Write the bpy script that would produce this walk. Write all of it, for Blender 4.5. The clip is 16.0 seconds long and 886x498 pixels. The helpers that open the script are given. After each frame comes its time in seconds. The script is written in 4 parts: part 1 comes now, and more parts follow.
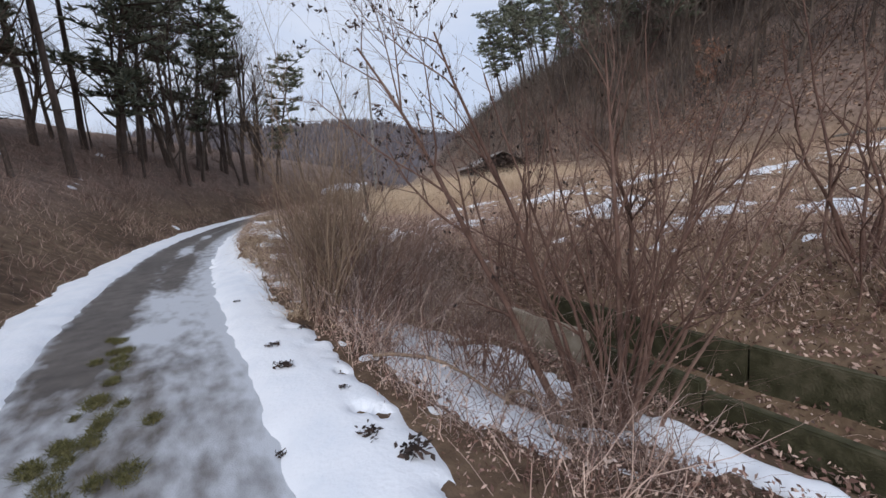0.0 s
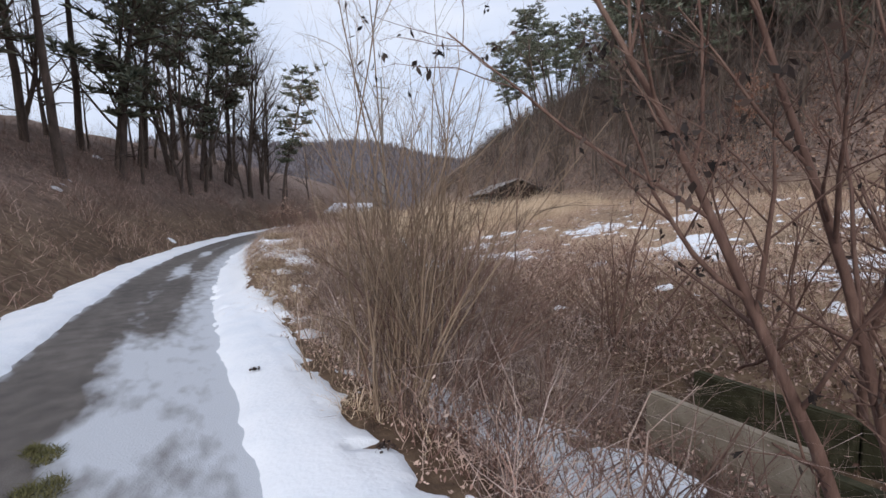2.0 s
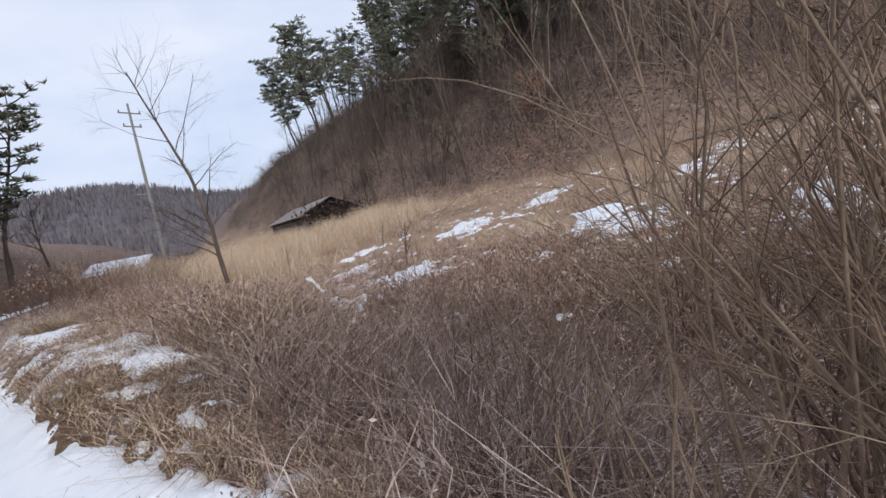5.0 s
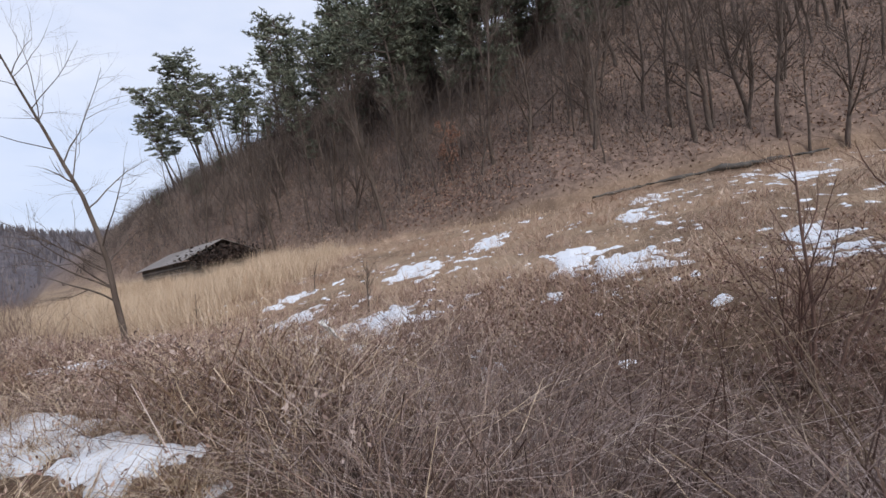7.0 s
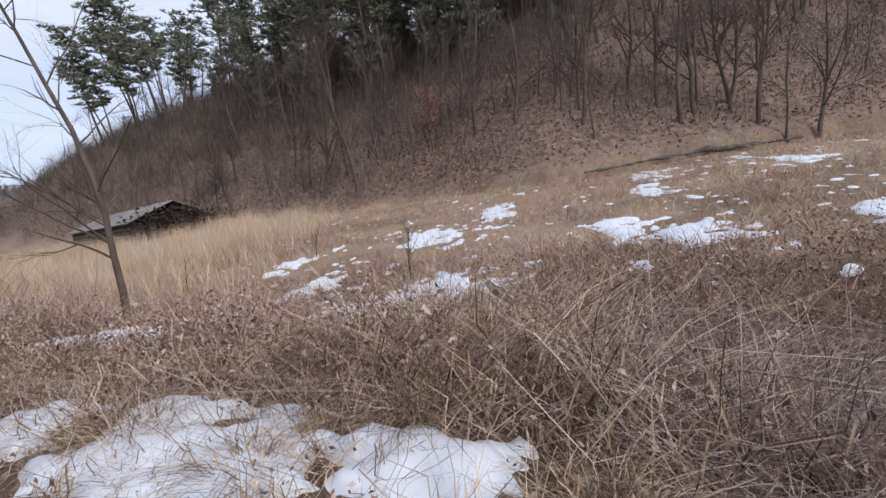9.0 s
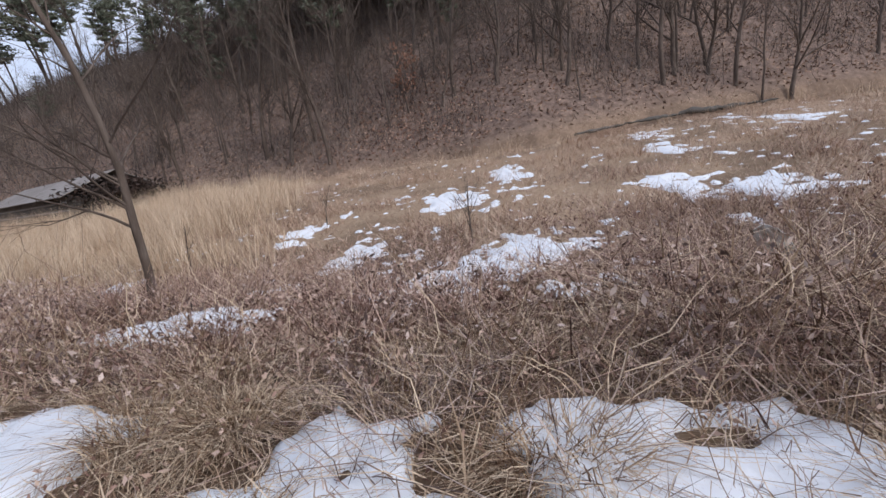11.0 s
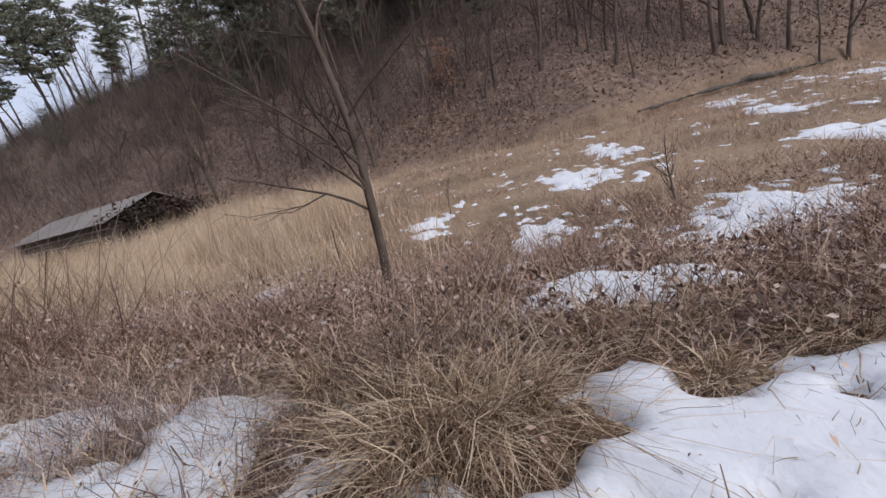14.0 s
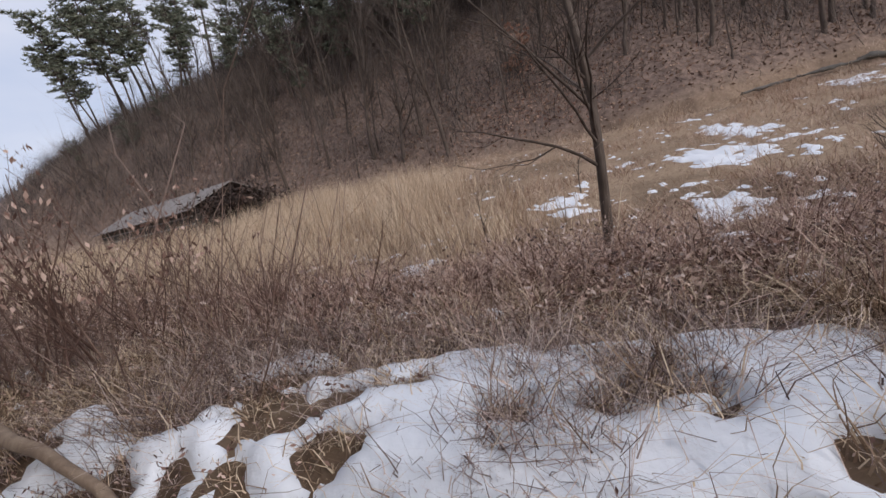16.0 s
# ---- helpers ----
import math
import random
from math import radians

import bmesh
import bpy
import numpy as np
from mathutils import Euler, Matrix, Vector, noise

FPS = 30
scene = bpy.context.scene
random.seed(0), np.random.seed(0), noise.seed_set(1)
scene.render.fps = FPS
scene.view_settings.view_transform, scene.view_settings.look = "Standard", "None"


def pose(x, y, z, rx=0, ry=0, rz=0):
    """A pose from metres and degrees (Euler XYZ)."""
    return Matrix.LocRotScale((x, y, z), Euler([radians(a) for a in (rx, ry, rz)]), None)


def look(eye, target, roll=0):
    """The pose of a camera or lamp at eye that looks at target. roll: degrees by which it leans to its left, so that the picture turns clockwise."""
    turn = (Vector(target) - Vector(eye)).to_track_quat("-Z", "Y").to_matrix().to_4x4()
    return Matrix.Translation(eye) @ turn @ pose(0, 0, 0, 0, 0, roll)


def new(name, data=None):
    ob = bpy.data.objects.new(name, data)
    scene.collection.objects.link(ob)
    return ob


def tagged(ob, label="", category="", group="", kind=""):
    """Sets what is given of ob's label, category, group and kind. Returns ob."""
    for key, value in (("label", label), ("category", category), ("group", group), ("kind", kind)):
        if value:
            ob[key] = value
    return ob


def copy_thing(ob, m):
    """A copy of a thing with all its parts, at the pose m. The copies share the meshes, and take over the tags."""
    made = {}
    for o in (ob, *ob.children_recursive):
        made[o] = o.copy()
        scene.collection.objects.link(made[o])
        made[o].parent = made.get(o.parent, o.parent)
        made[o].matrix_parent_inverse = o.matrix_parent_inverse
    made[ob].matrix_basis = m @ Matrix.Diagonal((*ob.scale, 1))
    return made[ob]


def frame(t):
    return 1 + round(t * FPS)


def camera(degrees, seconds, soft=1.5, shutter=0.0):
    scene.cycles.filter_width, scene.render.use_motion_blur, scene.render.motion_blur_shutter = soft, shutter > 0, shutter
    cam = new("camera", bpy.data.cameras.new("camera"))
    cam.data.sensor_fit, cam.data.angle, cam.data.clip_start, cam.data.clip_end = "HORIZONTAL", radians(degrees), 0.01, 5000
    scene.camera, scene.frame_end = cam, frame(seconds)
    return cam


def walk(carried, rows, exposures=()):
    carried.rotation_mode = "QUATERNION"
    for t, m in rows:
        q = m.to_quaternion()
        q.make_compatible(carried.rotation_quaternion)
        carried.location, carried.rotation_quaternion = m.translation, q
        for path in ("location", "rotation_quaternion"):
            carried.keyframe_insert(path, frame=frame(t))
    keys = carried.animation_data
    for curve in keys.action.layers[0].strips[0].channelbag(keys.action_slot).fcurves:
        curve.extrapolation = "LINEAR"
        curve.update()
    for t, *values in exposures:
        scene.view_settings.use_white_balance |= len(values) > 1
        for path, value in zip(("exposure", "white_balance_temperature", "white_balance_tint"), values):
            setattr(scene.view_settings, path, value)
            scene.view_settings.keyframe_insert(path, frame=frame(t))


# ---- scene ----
cam = camera(89.1, 16.0)
PATH = [
    (0.0, -0.000, 0.000, 1.526, 81.44, 3.61, -30.94),
    (0.5, 0.008, 0.575, 1.500, 81.44, 3.63, -28.68),
    (1.0, 0.001, 1.190, 1.496, 82.32, 2.79, -27.77),
    (1.5, 0.063, 1.804, 1.469, 83.57, 1.45, -28.55),
    (2.0, 0.027, 2.492, 1.488, 84.60, 0.44, -31.00),
    (2.5, 0.027, 3.110, 1.497, 85.68, -0.18, -36.56),
    (3.0, 0.035, 3.703, 1.494, 86.66, 0.98, -42.10),
    (3.5, 0.006, 4.288, 1.488, 87.07, 4.43, -45.60),
    (4.0, 0.001, 4.870, 1.484, 85.48, 7.81, -50.05),
    (6.5, 0.152, 7.810, 1.484, 87.88, 9.19, -67.57),
    (7.0, 0.217, 8.385, 1.484, 88.62, 8.76, -71.62),
    (7.5, 0.222, 8.994, 1.519, 89.11, 7.95, -73.16),
    (8.0, 0.262, 9.580, 1.510, 87.80, 6.87, -73.21),
    (10.5, 0.843, 12.485, 1.478, 80.46, 6.76, -86.84),
    (11.0, 0.974, 13.071, 1.488, 79.96, 7.17, -85.70),
    (11.5, 1.050, 13.654, 1.501, 79.69, 8.34, -85.20),
    (12.0, 1.119, 14.242, 1.503, 79.50, 9.37, -85.26),
    (12.5, 1.133, 14.859, 1.519, 79.43, 10.20, -84.83),
    (13.0, 1.158, 15.460, 1.524, 79.38, 10.97, -84.68),
    (13.5, 1.201, 16.046, 1.515, 79.97, 11.39, -86.04),
    (14.0, 1.248, 16.651, 1.512, 80.23, 11.96, -86.92),
    (14.5, 1.244, 17.224, 1.519, 80.14, 11.62, -86.50),
    (15.0, 1.278, 17.843, 1.500, 80.39, 11.23, -84.50),
    (15.5, 1.344, 18.414, 1.476, 81.14, 11.33, -82.91),
    (16.0, 1.439, 19.020, 1.468, 81.02, 11.90, -82.24),
]
walk(cam, [(t, pose(*p)) for t, *p in PATH],
     exposures=[(0, 0.02, 6300, 10), (2.5, 0.2, 6350, 10), (4, 0.16, 6350, 10), (7, 0.22, 6350, 11), (10.5, 0.28, 6250, 12), (12.5, 0.08, 6450, 13), (15, 0.08, 6500, 13), (16, 0.0, 6500, 13)])

import colorsys

# ---- world and light: a bright, thinly overcast winter sky ----
world = bpy.data.worlds.new("winter_sky")
scene.world = world
world.use_nodes = True
wn, wl = world.node_tree.nodes, world.node_tree.links
wn.clear()
sky = wn.new("ShaderNodeTexSky")
sky.sky_type, sky.sun_disc = "NISHITA", False
sky.sun_elevation, sky.sun_rotation = radians(28), radians(217)
sky.air_density, sky.dust_density, sky.ozone_density = 1.0, 3.0, 1.0
wcoord = wn.new("ShaderNodeTexCoord")
wmap = wn.new("ShaderNodeMapping")
wmap.inputs["Scale"].default_value = (1.2, 1.2, 3.4)
wnoise = wn.new("ShaderNodeTexNoise")
wnoise.inputs["Scale"].default_value, wnoise.inputs["Detail"].default_value = 2.2, 5.0
wramp = wn.new("ShaderNodeValToRGB")
wramp.color_ramp.elements[0].position, wramp.color_ramp.elements[1].position = 0.32, 0.7
wramp.color_ramp.elements[0].color = (6.1, 6.9, 8.7, 1)
wramp.color_ramp.elements[1].color = (8.3, 8.6, 9.6, 1)
wmix = wn.new("ShaderNodeMixRGB")
wmix.inputs["Fac"].default_value = 0.85
wbg, wout = wn.new("ShaderNodeBackground"), wn.new("ShaderNodeOutputWorld")
wbg.inputs["Strength"].default_value = 0.1
wl.new(wcoord.outputs["Generated"], wmap.inputs["Vector"])
wl.new(wmap.outputs["Vector"], wnoise.inputs["Vector"])
wl.new(wnoise.outputs["Fac"], wramp.inputs["Fac"])
wl.new(sky.outputs["Color"], wmix.inputs["Color1"])
wl.new(wramp.outputs["Color"], wmix.inputs["Color2"])
wl.new(wmix.outputs["Color"], wbg.inputs["Color"])
wl.new(wbg.outputs["Background"], wout.inputs["Surface"])

sun = bpy.data.lights.new("sun", "SUN")
sun.energy, sun.angle, sun.color = 1.5, radians(24), (1.0, 0.975, 0.94)
sun_ob = new("sun", sun)
sun_ob.matrix_world = look((0, 0, 60), (30, 40, 33))

rng = np.random.default_rng(7)


# ---- materials ----
def material(name, stops, scale=6.0, rough=0.85, bump=0.3, bump_scale=None, island=0.0, spec=0.25, stretch=(1, 1, 1), detail=6.0):
    """A noise-driven surface: stops are colours from dark to light; island varies loose pieces, object copies vary too."""
    m = bpy.data.materials.new(name)
    m.use_nodes = True
    n, l = m.node_tree.nodes, m.node_tree.links
    b = n["Principled BSDF"]
    b.inputs["Roughness"].default_value = rough
    b.inputs["Specular IOR Level"].default_value = spec
    tc, mp = n.new("ShaderNodeTexCoord"), n.new("ShaderNodeMapping")
    mp.inputs["Scale"].default_value = stretch
    no, big = n.new("ShaderNodeTexNoise"), n.new("ShaderNodeTexNoise")
    no.inputs["Scale"].default_value, no.inputs["Detail"].default_value = scale, detail
    big.inputs["Scale"].default_value, big.inputs["Detail"].default_value = scale * 0.09, 3.0
    l.new(tc.outputs["Object"], mp.inputs["Vector"])
    l.new(mp.outputs["Vector"], no.inputs["Vector"])
    l.new(mp.outputs["Vector"], big.inputs["Vector"])
    add = n.new("ShaderNodeMath")
    add.operation = "MULTIPLY_ADD"
    l.new(big.outputs["Fac"], add.inputs[0])
    add.inputs[1].default_value = 0.6
    half = n.new("ShaderNodeMath")
    half.operation = "MULTIPLY_ADD"
    l.new(no.outputs["Fac"], half.inputs[0])
    half.inputs[1].default_value, half.inputs[2].default_value = 0.7, -0.15
    l.new(half.outputs[0], add.inputs[2])
    fac = add
    if island:
        geo, mul = n.new("ShaderNodeNewGeometry"), n.new("ShaderNodeMath")
        mul.operation = "MULTIPLY_ADD"
        l.new(geo.outputs["Random Per Island"], mul.inputs[0])
        mul.inputs[1].default_value = island
        sub = n.new("ShaderNodeMath")
        sub.operation = "SUBTRACT"
        l.new(add.outputs[0], sub.inputs[0])
        sub.inputs[1].default_value = island / 2
        l.new(sub.outputs[0], mul.inputs[2])
        fac = mul
    ramp = n.new("ShaderNodeValToRGB")
    e = ramp.color_ramp.elements
    while len(e) < len(stops):
        e.new(0.5)
    for k, c in enumerate(stops):
        e[k].position = 0.25 + 0.5 * k / max(len(stops) - 1, 1)
        e[k].color = (*c, 1)
    l.new(fac.outputs[0], ramp.inputs["Fac"])
    l.new(ramp.outputs["Color"], b.inputs["Base Color"])
    if bump:
        fine = n.new("ShaderNodeTexNoise")
        fine.inputs["Scale"].default_value, fine.inputs["Detail"].default_value = bump_scale or scale * 3, 4.0
        l.new(mp.outputs["Vector"], fine.inputs["Vector"])
        bp = n.new("ShaderNodeBump")
        bp.inputs["Strength"].default_value, bp.inputs["Distance"].default_value = bump, 0.02
        l.new(fine.outputs["Fac"], bp.inputs["Height"])
        l.new(bp.outputs["Normal"], b.inputs["Normal"])
    return m


SOIL = material("dry_soil_and_litter", [(0.05, 0.032, 0.022), (0.13, 0.085, 0.055), (0.24, 0.17, 0.11)], 5.0, 0.95, 0.8, 22)
SNOW = material("old_snow", [(0.74, 0.78, 0.84), (0.84, 0.86, 0.9), (0.88, 0.89, 0.92)], 3.0, 0.6, 0.35, 26, spec=0.3)
STRAW = material("straw_grass", [(0.19, 0.118, 0.075), (0.42, 0.295, 0.195), (0.72, 0.57, 0.41)], 2.0, 0.8, 0, island=1.0)
PALE = material("pale_field_grass", [(0.36, 0.24, 0.175), (0.54, 0.39, 0.29), (0.69, 0.55, 0.43)], 1.0, 0.85, 0, island=0.5)
FEATHER = material("golden_tall_grass", [(0.44, 0.32, 0.22), (0.62, 0.48, 0.35), (0.74, 0.61, 0.46)], 1.0, 0.85, 0, island=0.5)
WEED = material("reddish_dry_weeds", [(0.125, 0.07, 0.056), (0.32, 0.195, 0.155), (0.6, 0.44, 0.36)], 2.0, 0.85, 0, island=1.0)
GREYWEED = material("grey_dry_weeds", [(0.13, 0.09, 0.08), (0.33, 0.235, 0.205), (0.62, 0.5, 0.44)], 2.0, 0.85, 0, island=1.0)
TWIG = material("thin_bare_twigs", [(0.11, 0.07, 0.056), (0.22, 0.15, 0.12), (0.37, 0.275, 0.23)], 4.0, 0.85, 0, island=0.5)
HILLTWIG = material("grey_hill_twigs", [(0.05, 0.04, 0.036), (0.12, 0.092, 0.082), (0.3, 0.245, 0.21)], 3.0, 0.9, 0, island=1.0)
LEAF = material("dead_leaves", [(0.12, 0.07, 0.05), (0.28, 0.175, 0.12), (0.46, 0.32, 0.23)], 4.0, 0.8, 0, island=0.8)
RUST = material("rust_brown_leaves", [(0.2, 0.09, 0.06), (0.33, 0.18, 0.125), (0.45, 0.29, 0.21)], 4.0, 0.8, 0, island=0.8)
DARKLEAF = material("shrivelled_dark_leaves", [(0.02, 0.015, 0.014), (0.05, 0.036, 0.03), (0.09, 0.06, 0.05)], 4.0, 0.8, 0, island=0.5)
BARK = material("grey_brown_bark", [(0.05, 0.038, 0.032), (0.12, 0.092, 0.075), (0.21, 0.17, 0.145)], 9.0, 0.92, 0.7, 40, stretch=(1, 1, 0.25))
REDBARK = material("reddish_shrub_bark", [(0.075, 0.042, 0.034), (0.16, 0.095, 0.074), (0.28, 0.19, 0.15)], 14.0, 0.8, 0.5, 60, stretch=(1, 1, 0.3))
TANBARK = material("tan_shrub_bark", [(0.12, 0.085, 0.062), (0.24, 0.17, 0.12), (0.38, 0.285, 0.205)], 14.0, 0.8, 0.4, 60, island=0.4, stretch=(1, 1, 0.3))
PINEBARK = material("pine_bark", [(0.05, 0.04, 0.036), (0.11, 0.085, 0.072), (0.2, 0.145, 0.12)], 7.0, 0.95, 0.8, 30, stretch=(1, 1, 0.3))
NEEDLE = material("pine_needles", [(0.085, 0.1, 0.075), (0.19, 0.21, 0.15), (0.3, 0.31, 0.23)], 0.8, 0.7, 0, island=0.5)
CONCRETE = material("weathered_concrete", [(0.16, 0.13, 0.09), (0.3, 0.25, 0.19), (0.42, 0.37, 0.29)], 5.0, 0.9, 0.5, 40)
# moss on concrete, with the ditch's shade put into the colour as well
MOSSY_SHADED = material("mossy_shaded_concrete", [(0.022, 0.02, 0.012), (0.055, 0.052, 0.027), (0.13, 0.115, 0.075)], 7.0, 0.95, 0.7, 45)
MOSS = material("roadside_moss", [(0.06, 0.06, 0.025), (0.14, 0.13, 0.055), (0.22, 0.19, 0.09)], 14.0, 0.95, 0.9, 60)
ROOF = material("weathered_shed_roof", [(0.16, 0.14, 0.125), (0.25, 0.22, 0.2), (0.34, 0.31, 0.29)], 1.2, 0.7, 0.2, 10)
SHEDWALL = material("dark_weathered_wood_and_shaded_earth", [(0.05, 0.045, 0.04), (0.11, 0.1, 0.09), (0.2, 0.18, 0.16)], 3.0, 0.85, 0.2, 14)
POLE = material("grey_concrete_pole", [(0.2, 0.19, 0.18), (0.28, 0.27, 0.26), (0.36, 0.35, 0.34)], 3.0, 0.8, 0.1)
SCRAP = material("white_plastic_scrap", [(0.6, 0.6, 0.58), (0.75, 0.75, 0.73), (0.82, 0.82, 0.8)], 9.0, 0.5, 0.2)
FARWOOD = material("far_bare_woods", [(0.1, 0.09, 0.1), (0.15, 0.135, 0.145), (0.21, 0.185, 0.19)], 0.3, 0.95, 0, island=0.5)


def lane_material():
    """Worn asphalt with packed, half-melted snow; the mesh carries how much snow lies where."""
    m = material("worn_lane_with_ice", [(0.06, 0.052, 0.048), (0.115, 0.1, 0.09), (0.18, 0.16, 0.145)], 5.0, 0.62, 0.35, 90, spec=0.4)
    n, l = m.node_tree.nodes, m.node_tree.links
    b = n["Principled BSDF"]
    base = b.inputs["Base Color"].links[0].from_socket
    at = n.new("ShaderNodeAttribute")
    at.attribute_name = "ice"
    tc, no = n.new("ShaderNodeTexCoord"), n.new("ShaderNodeTexNoise")
    no.inputs["Scale"].default_value, no.inputs["Detail"].default_value = 7.0, 8.0
    mp = n.new("ShaderNodeMapping")
    mp.inputs["Scale"].default_value = (1.0, 0.45, 1.0)
    l.new(tc.outputs["Object"], mp.inputs["Vector"])
    l.new(mp.outputs["Vector"], no.inputs["Vector"])
    ma = n.new("ShaderNodeMath")
    ma.operation = "MULTIPLY_ADD"
    l.new(no.outputs["Fac"], ma.inputs[0])
    ma.inputs[1].default_value = 0.9
    off = n.new("ShaderNodeMath")
    off.operation = "SUBTRACT"
    l.new(at.outputs["Fac"], off.inputs[0])
    off.inputs[1].default_value = 0.45
    l.new(off.outputs[0], ma.inputs[2])
    cr = n.new("ShaderNodeValToRGB")
    e = cr.color_ramp.elements
    e[0].position, e[1].position = 0.35, 0.8
    l.new(ma.outputs[0], cr.inputs["Fac"])
    mix = n.new("ShaderNodeMixRGB")
    l.new(cr.outputs["Color"], mix.inputs["Fac"])
    l.new(base, mix.inputs["Color1"])
    mix.inputs["Color2"].default_value = (0.52, 0.54, 0.58, 1)
    l.new(mix.outputs["Color"], b.inputs["Base Color"])
    return m


LANE = lane_material()


def ground_material():
    """Soil, tan field turf, leaf litter on the hill and grey far woods, chosen by the lie of the land."""
    m = SOIL.copy()
    m.name = "winter_ground"
    n, l = m.node_tree.nodes, m.node_tree.links
    b = n["Principled BSDF"]
    last = b.inputs["Base Color"].links[0].from_socket
    tc = n.new("ShaderNodeTexCoord")
    for attr, scale, dark, light in (("turf", 9.0, (0.22, 0.145, 0.095), (0.48, 0.355, 0.24)),
                                     ("litter", 2.6, (0.095, 0.064, 0.052), (0.33, 0.235, 0.185)),
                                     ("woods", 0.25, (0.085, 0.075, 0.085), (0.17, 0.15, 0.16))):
        at, no, cr, mix = (n.new("ShaderNodeAttribute"), n.new("ShaderNodeTexNoise"), n.new("ShaderNodeValToRGB"), n.new("ShaderNodeMixRGB"))
        at.attribute_name = attr
        no.inputs["Scale"].default_value, no.inputs["Detail"].default_value, no.inputs["Roughness"].default_value = scale, 9.0, 0.72
        l.new(tc.outputs["Object"], no.inputs["Vector"])
        l.new(no.outputs["Fac"], cr.inputs["Fac"])
        e = cr.color_ramp.elements
        e[0].position, e[1].position, e[0].color, e[1].color = 0.34, 0.68, (*dark, 1), (*light, 1)
        l.new(at.outputs["Fac"], mix.inputs["Fac"])
        l.new(last, mix.inputs["Color1"])
        l.new(cr.outputs["Color"], mix.inputs["Color2"])
        last = mix.outputs["Color"]
    l.new(last, b.inputs["Base Color"])
    return m


GROUND = ground_material()


# ---- the lie of the land ----
def lattice(x, y, seed=0):
    """Smooth value noise in 0..1 on a unit lattice."""
    xi, yi = np.floor(x), np.floor(y)
    fx, fy = x - xi, y - yi
    fx, fy = fx * fx * (3 - 2 * fx), fy * fy * (3 - 2 * fy)

    def h(a, b):
        s = np.sin(a * 127.1 + b * 311.7 + seed * 74.7) * 43758.5453
        return s - np.floor(s)
    top = h(xi, yi) * (1 - fx) + h(xi + 1, yi) * fx
    bot = h(xi, yi + 1) * (1 - fx) + h(xi + 1, yi + 1) * fx
    return top * (1 - fy) + bot * fy


def fbm(x, y, seed=0, octaves=3):
    total, amp, norm = 0.0, 1.0, 0.0
    for k in range(octaves):
        total = total + amp * lattice(x * 2 ** k, y * 2 ** k, seed + k)
        norm, amp = norm + amp, amp * 0.5
    return total / norm


def step(a, b, v):
    s = np.clip((v - a) / (b - a), 0, 1)
    return s * s * (3 - 2 * s)


def road_x(y):
    """The lane's middle line; it bends to the right."""
    far = np.maximum(y - 6, 0)
    return -0.5 + 0.009 * np.minimum(far, 32) ** 2 + 0.576 * np.maximum(far - 32, 0)


def foot_x(y):
    return 24 + 0.34 * np.maximum(y - 10, 0) + 0.2 * np.clip(10 - y, 0, 30)


def terrain(x, y):
    """Height of the ground."""
    x, y = np.asarray(x, float), np.asarray(y, float)
    u = x - road_x(y)
    rough = fbm(x * 0.9, y * 0.9, 3) - 0.5
    # field that climbs gently to the foot of the hill
    yy = np.clip(y, -25 + 28 * step(10, 19, x), 60)
    field = 0.115 * (np.clip(x, -5, 60) - 7) - 0.05 * (yy - 11)
    # roadside: flat or falling towards the ditch near the start, a raised berm further on
    berm = step(8, 12, y) * (0.48 * step(0.95, 1.9, u) - 0.1 * step(3, 4.5, u))
    dip = (1 - step(7.5, 11, y)) * -0.95 * step(1.5, 4.2, u)
    side = berm + dip
    mix = step(4.2, 8.2, u)
    z = side * (1 - mix) + field * mix
    ditch = np.exp(-((u - 5.2) / 0.5) ** 4) * 0.5 * (1 - step(11.5, 14.5, y))
    z = z - ditch * step(3, 5, u)
    # hill
    d = np.maximum(x - foot_x(y), 0) * 0.96
    crest = 75 - 46 * step(8, 60, y) - 18 * step(72, 120, y)
    hill = crest * (1 - np.exp(-(0.74 + 0.5 * step(25, 55, y)) * d / crest))
    z = z + hill + 0.5 * step(0, 0.2, d) * (1 - step(9, 16, y))
    # bank on the other side of the lane
    b = np.maximum(-u - 1.9, 0)
    z = z + 10.5 * (1 - np.exp(-0.72 * b / 10.5))
    # far hills closing the valley
    r = np.hypot(x, y)
    a = np.degrees(np.arctan2(x, y))
    far = 33 + 4 * np.sin(a * 0.13) + 2.5 * np.sin(a * 0.31 + 1)
    z = z + np.maximum(far * step(110, 270, r) - np.maximum(z, 0), 0) * step(110, 160, r)
    return z + rough * (0.10 * step(1.1, 2.5, np.abs(u)) + 0.8 * step(2, 30, b + d)) + 0.03 * (fbm(x * 3, y * 3, 8) - 0.5) * step(1.0, 1.6, np.abs(u))


def gauss(x, y, spots):
    """Sum of soft spots (x, y, radius across, radius along)."""
    total = 0.0
    for a, b, ra, rb in spots:
        total = total + np.exp(-((x - a) / ra) ** 2 - ((y - b) / rb) ** 2)
    return total


